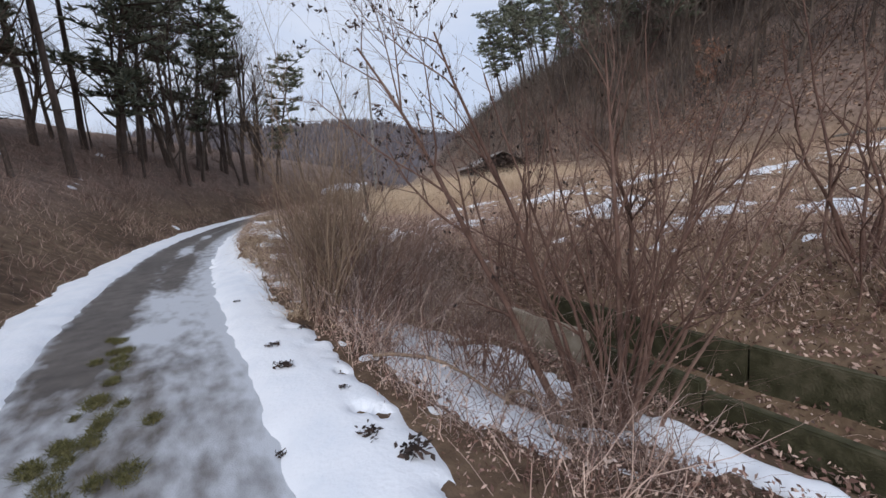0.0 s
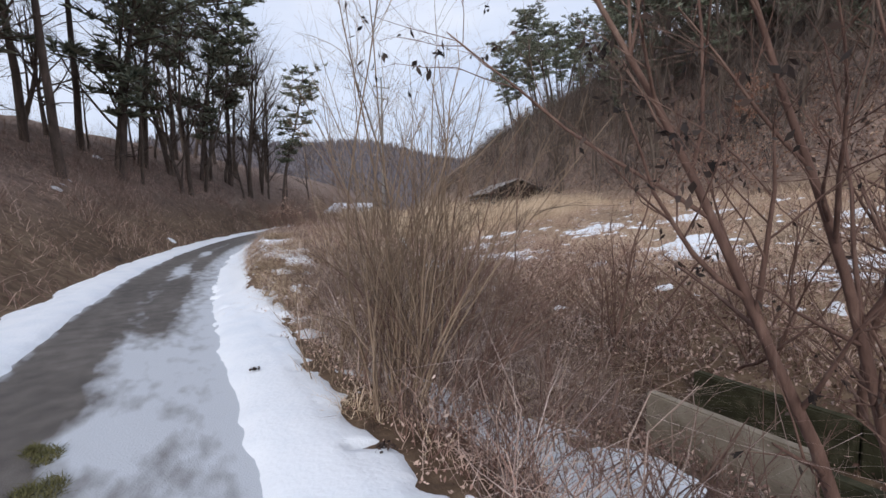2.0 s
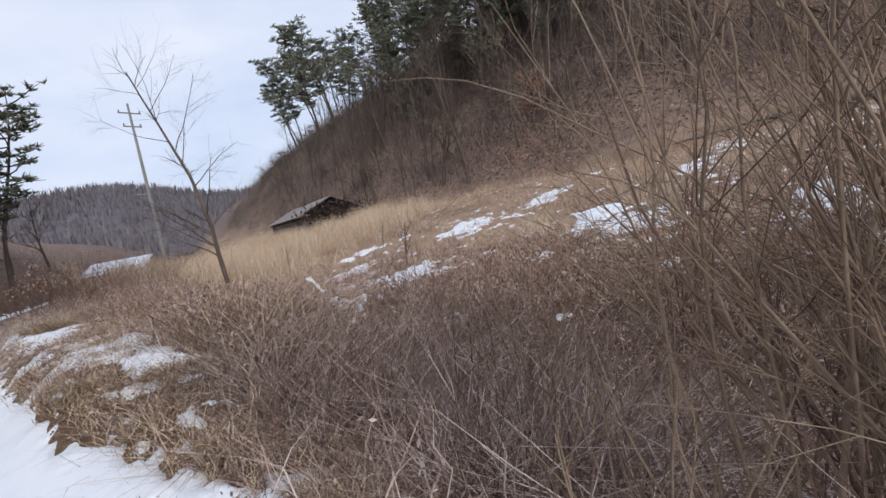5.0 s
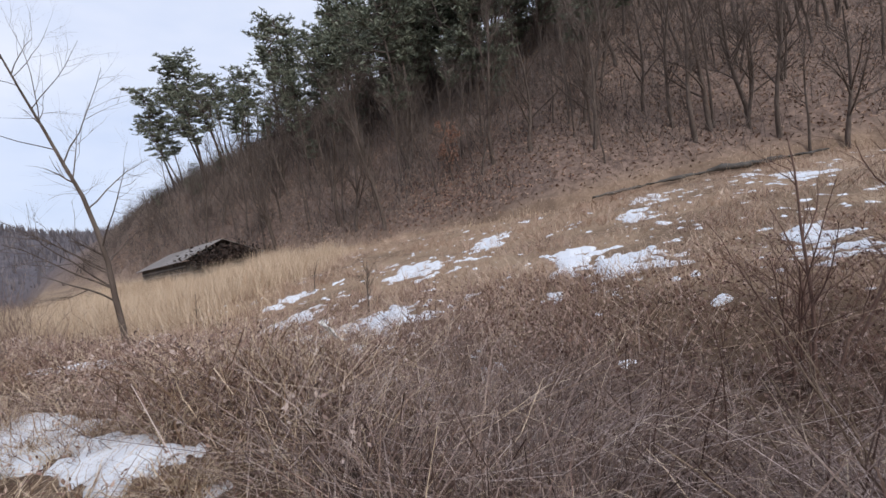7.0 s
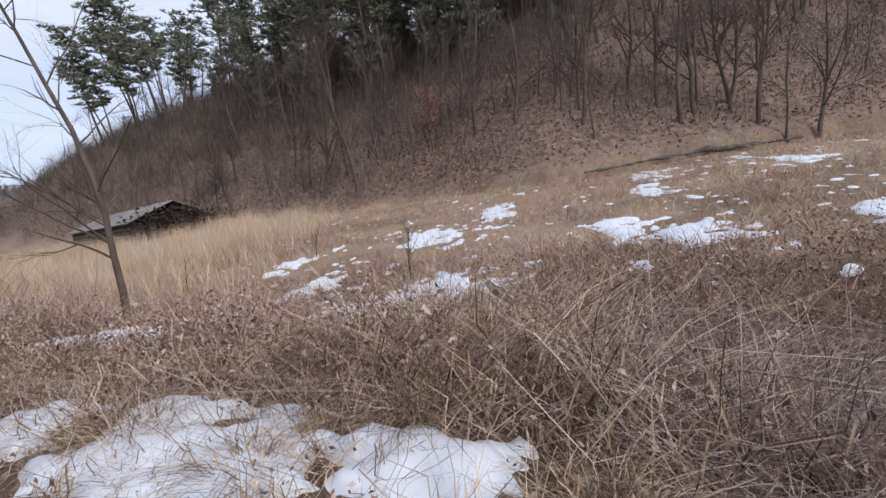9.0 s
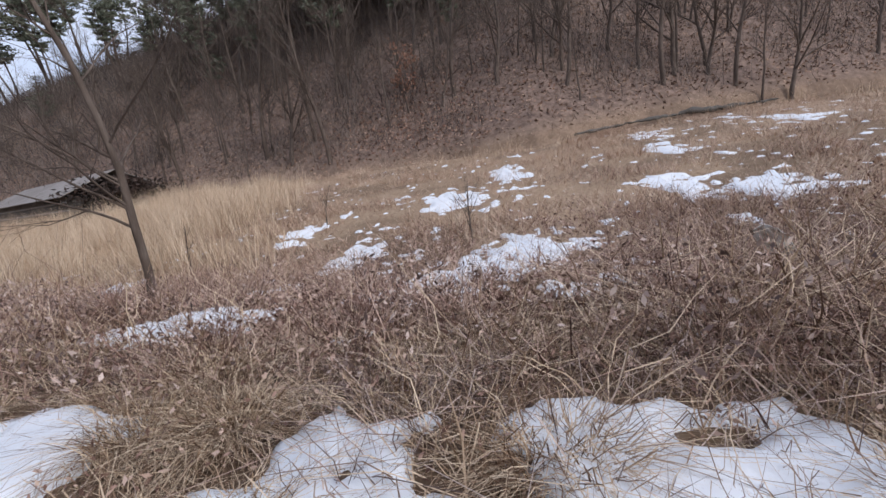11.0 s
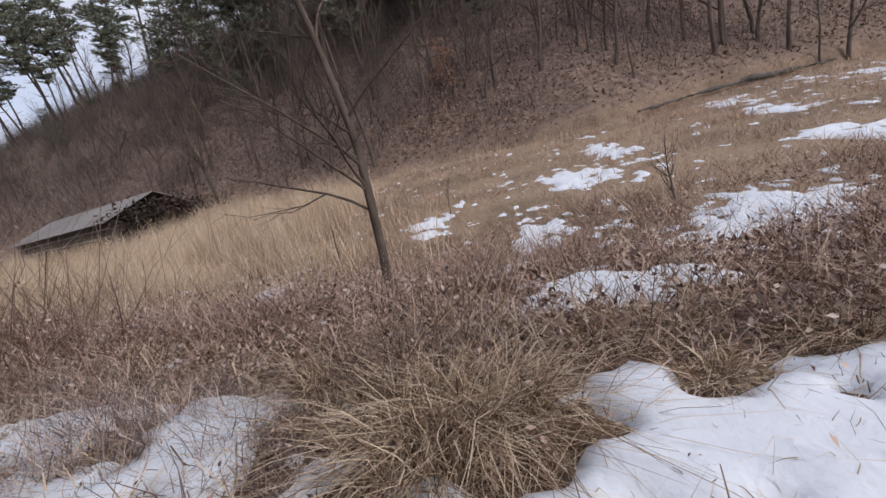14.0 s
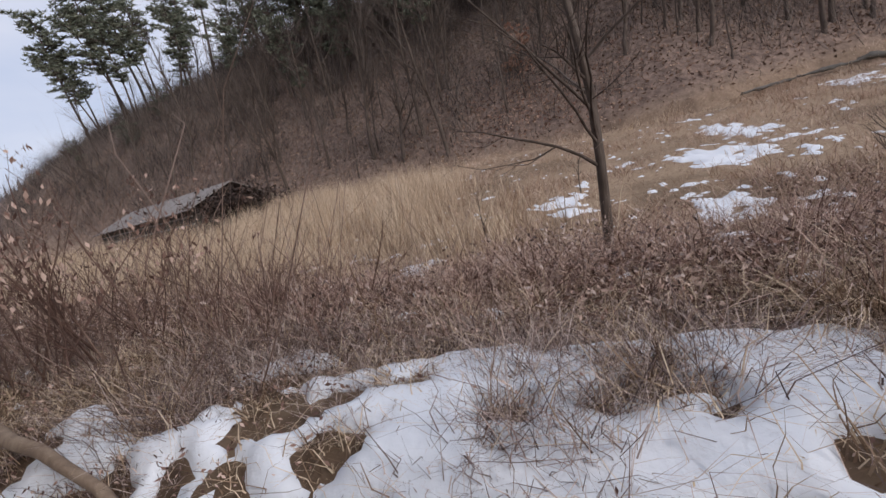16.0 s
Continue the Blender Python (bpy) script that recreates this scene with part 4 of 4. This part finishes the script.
PINES = [pine("pine_tree", 58, 62, 14, 51, "dark green pine on the hill ridge", lean=(-0.12, 0.1), clear=0.45, reach=0.2, group="hill pines"),
         pine("pine_tree", 62, 60, 13, 52, "dark green pine on the hill ridge", lean=(0.08, -0.1), clear=0.2, reach=0.25, group="hill pines"),
         pine("pine_tree", 64, 66, 15, 53, "dark green pine on the hill ridge", lean=(-0.16, 0.05), clear=0.5, reach=0.19, group="hill pines")]
placed = 0
while placed < 70:
    y = tr.uniform(2, 41)
    x = float(foot_x(y)) + tr.uniform(9, 40)
    up = step(30, 60, y) * 8
    if x - foot_x(y) < 15 + up * 0.4 and tr.uniform() < 0.75 or (y > 64 and tr.uniform() < 0.4):
        continue
    s = tr.uniform(0.7, 1.25)
    ob = copy_thing(PINES[placed % 3], pose(x, y, float(terrain(x, y)), tr.uniform(-5, 5), tr.uniform(-5, 5), tr.uniform(0, 360)))
    ob.scale = (s, s, s)
    placed += 1

for x, y, s in ((65, 73, 1.35), (66.5, 70, 1.4), (73, 62, 1.5), (62, 75, 1.0), (58, 71, 0.9), (56, 64, 0.95), (60, 68, 1.1), (63, 78, 1.2), (57, 58, 1.0)):
    ob = copy_thing(PINES[2 * (int(x) % 2)], pose(x, y, float(terrain(x, y)), tr.uniform(-9, 6), tr.uniform(-12, 3), tr.uniform(0, 360)))
    ob.scale = (s, s, s)

for _ in range(14):
    y = tr.uniform(8, 50)
    x = float(foot_x(y)) + tr.uniform(9, 17)
    s = tr.uniform(0.45, 0.75)
    ob = copy_thing(PINES[_ % 3], pose(x, y, float(terrain(x, y)), tr.uniform(-5, 5), tr.uniform(-5, 5), tr.uniform(0, 360)))
    ob.scale = (s, s, s)

for _ in range(30):
    y = tr.uniform(9, 34)
    x = float(foot_x(y)) + tr.uniform(19 - 10 * step(20, 34, y), 30)
    s = tr.uniform(0.6, 1.05)
    ob = copy_thing(PINES[_ % 3], pose(x, y, float(terrain(x, y)), tr.uniform(-6, 6), tr.uniform(-6, 6), tr.uniform(0, 360)))
    ob.scale = (s, s, s)

for _ in range(6):
    y = tr.uniform(52, 74)
    x = float(foot_x(y)) + tr.uniform(7, 20)
    s = tr.uniform(0.22, 0.4)
    ob = copy_thing(PINES[1], pose(x, y, float(terrain(x, y)), 0, 0, tr.uniform(0, 360)))
    ob.scale = (s * 1.5, s * 1.5, s)
    tagged(ob, "low dark green young pine on the hill spur", group="young pines")

# ---- woods on the bank across the lane ----
pine("lone_pine", 8.0, 42.0, 12.5, 61, "slender lone pine leaning over the lane bend", lean=(0.12, 0.02), clear=0.38, reach=0.15, tiers=15, tufts=8)
pine("bank_pine", 4.3, 43.5, 17, 62, "tall dark pine on the bank above the lane", lean=(0.05, 0), clear=0.35, reach=0.2, group="bank pines")
for x, y, s, a in ((-2, 30, 1.15, 43), (-6, 25, 1.2, 67), (-9.5, 28, 1.2, 91), (-5, 20, 0.95, 41), (-8, 17, 0.9, 63), (-3.5, 25, 1.0, 77), (-7.5, 22, 1.0, 152), (-1.5, 36, 1.1, 40), (2, 40, 1.1, 55), (-4, 34, 1.15, 95), (-7, 27, 1.1, 65), (-5.5, 30, 1.15, 120), (-8, 24, 1.0, 200), (-10.5, 20, 1.1, 300), (0.6, 46, 1.0, 80), (-9, 33, 1.1, 10), (-13, 27, 1.1, 70)):
    ob = copy_thing(PINES[int(a) % 3], pose(x, y, float(terrain(x, y)), 0, 0, a))
    ob.scale = (s, s, s)
    tagged(ob, "tall dark pine on the bank above the lane", group="bank pines")
for _ in range(70):
    y = tr.uniform(14, 56)
    x = float(road_x(y)) - tr.uniform(5.0, 17)
    s = tr.uniform(0.75, 1.5)
    ob = copy_thing(WOOD[tr.integers(0, 3)], pose(x, y, float(terrain(x, y)), tr.uniform(-6, 6), tr.uniform(-6, 6), tr.uniform(0, 360)))
    ob.scale = (s, s, s)
    tagged(ob, "bare dark tree on the bank above the lane", group="bare bank trees")

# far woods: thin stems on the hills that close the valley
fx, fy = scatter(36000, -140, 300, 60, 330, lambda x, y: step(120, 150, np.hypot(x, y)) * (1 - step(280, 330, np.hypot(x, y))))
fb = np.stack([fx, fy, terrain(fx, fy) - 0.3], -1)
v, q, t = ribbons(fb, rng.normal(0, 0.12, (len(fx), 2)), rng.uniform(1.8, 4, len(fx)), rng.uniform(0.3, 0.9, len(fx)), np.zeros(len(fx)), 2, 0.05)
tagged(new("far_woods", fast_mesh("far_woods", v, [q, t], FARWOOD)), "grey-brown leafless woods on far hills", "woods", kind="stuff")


# ---- built things ----
def box_part(name, lo, hi, mat, parent, bevel=0.01, label=""):
    bm = bmesh.new()
    bmesh.ops.create_cube(bm, size=1)
    lo, hi = Vector(lo), Vector(hi)
    for v in bm.verts:
        v.co = Vector([(lo[k] + hi[k]) / 2 + v.co[k] * (hi[k] - lo[k]) for k in range(3)])
    if bevel:
        bmesh.ops.bevel(bm, geom=bm.edges[:], offset=bevel, segments=2, affect="EDGES")
    me = bpy.data.meshes.new(name)
    bm.to_mesh(me)
    bm.free()
    me.materials.append(mat)
    ob = new(name, me)
    ob.parent = parent
    return tagged(ob, label)


ditch = thing("concrete_ditch", 4.3, 0.0, "old open concrete ditch of mossy precast panels beside the lane", "ditch", z=-1.0)
for k in range(6):
    y1 = 5.35 - k * 1.5
    top = 0.36 + 0.07 * (y1 - 3.2)
    fresh = k < 1
    ob = box_part("near_panel", (-0.06, y1 - 1.485, -0.45), (0.07, y1, top), CONCRETE if fresh else MOSSY_SHADED, ditch, 0.018, "pale concrete panel" if fresh else "green mossy concrete panel")
    ob.rotation_euler = (0, radians(1.2 * (-1) ** k), 0)
    # far wall: its shadowed inner face is painted dark through the material
    box_part("far_panel", (0.82, y1 - 1.485, -0.45), (0.94, y1, 0.56 - 0.02 * (k % 2)), MOSSY_SHADED, ditch, 0.018, "mossy concrete panel, darkened for the shade inside the ditch")
box_part("ditch_floor", (0.07, -4.0, -0.5), (0.82, 5.6, -0.42), MOSSY_SHADED, ditch, 0.01)

hut = thing("field_shed", 33, 44, "low weathered shed with a grey sloping roof in dry grass", "shed", z=float(terrain(33, 44)) - 0.1, turn=-27)
box_part("wall", (-2.8, -7.8, -0.5), (2.8, 7.8, 1.5), SHEDWALL, hut, 0.03)
for side in (-1, 1):
    for k in range(11):
        y0 = -8.25 + 1.5 * k
        rp = box_part("roof_sheet", (-1.8, y0, -0.03), (1.8, y0 + 1.49, 0.03), ROOF, hut, 0.012)
        rp.location, rp.rotation_euler = (side * 1.64, 0, 2.2), (0, radians(24 * side), 0)
for z in (0.6, 1.1):
    box_part("wall_rail", (-2.86, -7.8, z), (-2.8, 7.8, z + 0.1), POLE, hut, 0.008)
vx = rng.normal(0, 1, (2200, 3)) * np.array([1.4, 0.5, 0.45]) + np.array([0.2, -8.4, 1.5])
lv, lq = flakes(vx, rng.uniform(0.08, 0.2, len(vx)), 1.0)
tagged(part("vine_mass", lv, lq, DARKLEAF, hut, "dark withered vines over the shed end"), kind="stuff")

mast = thing("utility_pole", 24.2, 58, "grey concrete utility pole with crossarms and wires", "utility pole")
mh = 17.5
v, q = tubes([(np.array([(0, 0, -0.5), (0, 0, 5), (0, 0, 11), (0, 0, mh)]), np.array([0.2, 0.18, 0.15, 0.1]))], 10)
part("pole", v, q, POLE, mast, smooth=True)
for z, w in ((mh - 1.0, 1.1), (mh - 2.4, 0.9)):
    box_part("crossarm", (-w, -0.06, z - 0.06), (w, 0.06, z + 0.06), POLE, mast, 0.01)
    for s in (-w + 0.1, w - 0.1):
        box_part("insulator", (s - 0.06, -0.06, z + 0.06), (s + 0.06, 0.06, z + 0.3), POLE, mast, 0.015)
post = thing("lamp_post", 21.5, 52, "thin pale lamp post beside a snowy roof", "lamp post")
v, q = tubes([(np.array([(0, 0, -0.3), (0, 0, 3.5), (0, 0, 7.0)]), np.array([0.1, 0.09, 0.07])), (np.array([(0, 0, 7.0), (-0.4, 0, 7.2), (-1.1, 0, 7.2)]), np.array([0.06, 0.06, 0.09]))], 8)
part("pole", v, q, POLE, post)
shack = thing("snowy_shack", 18.0, 53.5, "low shack with a snow-covered roof beyond the brush", "shack", turn=-35)
box_part("wall", (-2.2, -1.6, -1), (2.2, 1.6, 1.2), SHEDWALL, shack, 0.03)
rf = box_part("roof", (-2.5, -2.0, 0), (2.5, 2.0, 0.18), SNOW, shack, 0.06, "snow-covered roof")
rf.location, rf.rotation_euler = (0, 0, 1.35), (radians(14), 0, 0)

# crumbling lip of earth where the field meets the hill; its dark tube stands for the overhang's shadow
ey = np.linspace(8.2, -2.5, 54)
ex = foot_x(ey) - 0.35 + 0.12 * (fbm(ey * 0.9, ey * 0, 301) - 0.5)
er = (0.045 + 0.11 * step(0.25, 0.7, fbm(ey * 0.7, ey * 0 + 4, 303))) * np.sin(np.linspace(0.02, 3.12, 54)) ** 0.5
v, q = tubes([(np.column_stack([ex, ey, terrain(ex, ey) + 0.26 + 0.1 * (fbm(ey * 1.3, ey * 0, 305) - 0.5)]), er)], 7)
v = v + np.random.default_rng(77).normal(0, 0.025, v.shape)
tagged(new("shaded_earth_lip", fast_mesh("shaded_earth_lip", v, q, SHEDWALL)), "crumbling earth edge along the hill foot, dark for the shade under its overhang", "earth bank", kind="structure")

# ---- tussocks, sticks and scraps ----
def tussock(x, y, size, seed, mat=STRAW, label="bleached straw tussock flopped over on the verge"):
    r = np.random.default_rng(seed)
    n = 600
    a, rad = r.uniform(0, 2 * np.pi, n), size * 0.35 * np.sqrt(r.uniform(0, 1, n))
    base = np.stack([rad * np.cos(a), rad * np.sin(a), np.full(n, -0.03)], -1)
    lean = np.stack([np.cos(a), np.sin(a)], -1) * r.uniform(0.05, 0.5, n)[:, None] + r.normal(0, 0.22, (n, 2)) + np.array([-0.1, 0])
    v, q, t = ribbons(base, lean, r.uniform(0.5, 1.15, n) * size, r.uniform(0.004, 0.009, n), r.uniform(0.7, 1.75, n), 5, 0.035, r)
    me = fast_mesh("grass_tussock", v, [q, t], mat)
    ob = new("grass_tussock", me)
    ob.matrix_basis = pose(x, y, float(terrain(x, y)))
    return tagged(ob, label, "grass tussock", "verge tussocks")


for k, (x, y, s) in enumerate(((2.75, 17.0, 0.62), (2.95, 16.7, 0.5), (2.75, 14.25, 0.36), (3.2, 14.6, 0.45), (2.3, 12.9, 0.4), (3.1, 15.2, 0.25), (3.2, 18.7, 0.2), (1.9, 10.6, 0.42),
                               (2.3, 9.6, 0.5), (1.6, 9.2, 0.45), (1.9, 8.6, 0.5), (1.5, 8.1, 0.35), (2.5, 11.4, 0.4), (3.5, 19.7, 0.25), (2.0, 12.0, 0.32), (2.1, 13.9, 0.3), (1.9, 12.4, 0.25), (2.1, 14.3, 0.25), (3.5, 17.6, 0.5), (3.4, 13.3, 0.45), (1.5, 11.3, 0.3), (3.6, 16.2, 0.35), (3.00, 15.84, 0.22), (2.69, 14.70, 0.40), (2.70, 14.28, 0.40), (2.35, 13.00, 0.24), (2.28, 11.88, 0.20), (3.42, 18.51, 0.28), (3.84, 20.03, 0.20), (3.04, 17.21, 0.40), (2.96, 16.97, 0.50))):
    tussock(x, y, s, 200 + k)

r = np.random.default_rng(9)
for x0, y0, x1, y1, rad, text in ((1.35, 3.55, 2.1, 2.55, 0.018, "pale broken branch lying across the weeds"), (2.0, 2.6, 2.6, 2.9, 0.02, "pale broken branch lying across the weeds"), (2.2, 5.8, 3.6, 5.0, 0.014, "long dead stick lying on the snowy bank"), (3.6, 22.4, 2.9, 20.8, 0.05, "rotting fallen branch on the snowy verge")):
    mid = np.linspace(0, 1, 7)[:, None]
    pts = np.array([[x0, y0]]) * (1 - mid) + np.array([[x1, y1]]) * mid + r.normal(0, 0.03, (7, 2))
    z = terrain(pts[:, 0], pts[:, 1]) + 0.1 + 0.12 * np.sin(mid[:, 0] * 3.1)
    v, q = tubes([(np.column_stack([pts, z]), np.linspace(rad, rad * 0.5, 7))], 6)
    ob = new("fallen_branch", fast_mesh("fallen_branch", v, q, TANBARK))
    tagged(ob, text, "branch")
for k, (x, y, s) in enumerate(((0.62, 3.8, 0.07), (0.57, 6.6, 0.035), (0.82, 2.4, 0.06), (0.95, 2.1, 0.1), (0.64, 4.4, 0.05), (1.05, 4.9, 0.05), (0.9, 3.1, 0.03), (0.35, 2.6, 0.03))):
    c = r.normal(0, 1, (40, 3)) * np.array([s * 0.6, s * 0.6, s * 0.15])
    c[:, 2] = np.abs(c[:, 2]) + 0.012
    lv, lq = flakes(c, r.uniform(0.3, 0.6, 40) * s * 0.8, 0.5, r)
    ob = new("leaf_clump", fast_mesh("leaf_clump", lv, lq, DARKLEAF))
    ob.matrix_basis = pose(x, y, float(snow_top(np.array(x), np.array(y))))
    tagged(ob, "small dark clump of wet leaves lying on snow", "leaf clump", "leaf clumps on the snow")
for k in range(34):
    y = r.uniform(1.9, 6.2)
    x, s = -0.72 + 0.03 * (y - 4) + r.normal(0, 0.16), r.uniform(0.04, 0.16)
    n = int(5000 * s)
    a, q_ = r.uniform(0, 2 * np.pi, n), np.sqrt(r.uniform(0, 1, n)) * s * r.uniform(0.6, 1, n)
    base = np.stack([q_ * np.cos(a) * 0.8, q_ * np.sin(a) * 1.5, np.zeros(n)], -1)
    v, q, t = ribbons(base, r.normal(0, 0.7, (n, 2)), r.uniform(0.015, 0.05, n), r.uniform(0.004, 0.009, n), r.uniform(0, 0.6, n), 2, 0, r)
    ob = new("moss_patch", fast_mesh("moss_patch", v, [q, t], MOSS))
    ob.matrix_basis = pose(x, y, 0.01)
    tagged(ob, "olive moss and grass patch growing on the lane", "moss", "moss patches on the lane")
scrap_bm = bmesh.new()
bmesh.ops.create_grid(scrap_bm, x_segments=8, y_segments=8, size=0.15)
for v in scrap_bm.verts:
    v.co.z = 0.05 * noise.noise(v.co * 9) + 0.04
    v.co.x *= 0.6
sm = bpy.data.meshes.new("plastic_scrap")
bmesh.ops.solidify(scrap_bm, geom=scrap_bm.faces[:], thickness=0.004)
scrap_bm.to_mesh(sm)
sm.materials.append(SCRAP)
so = new("plastic_scrap", sm)
so.matrix_basis = pose(4.2, 11.1, float(terrain(4.2, 11.1)) + 0.35, 50, 10, 30)
tagged(so, "torn white plastic scrap caught in the brambles", "litter")
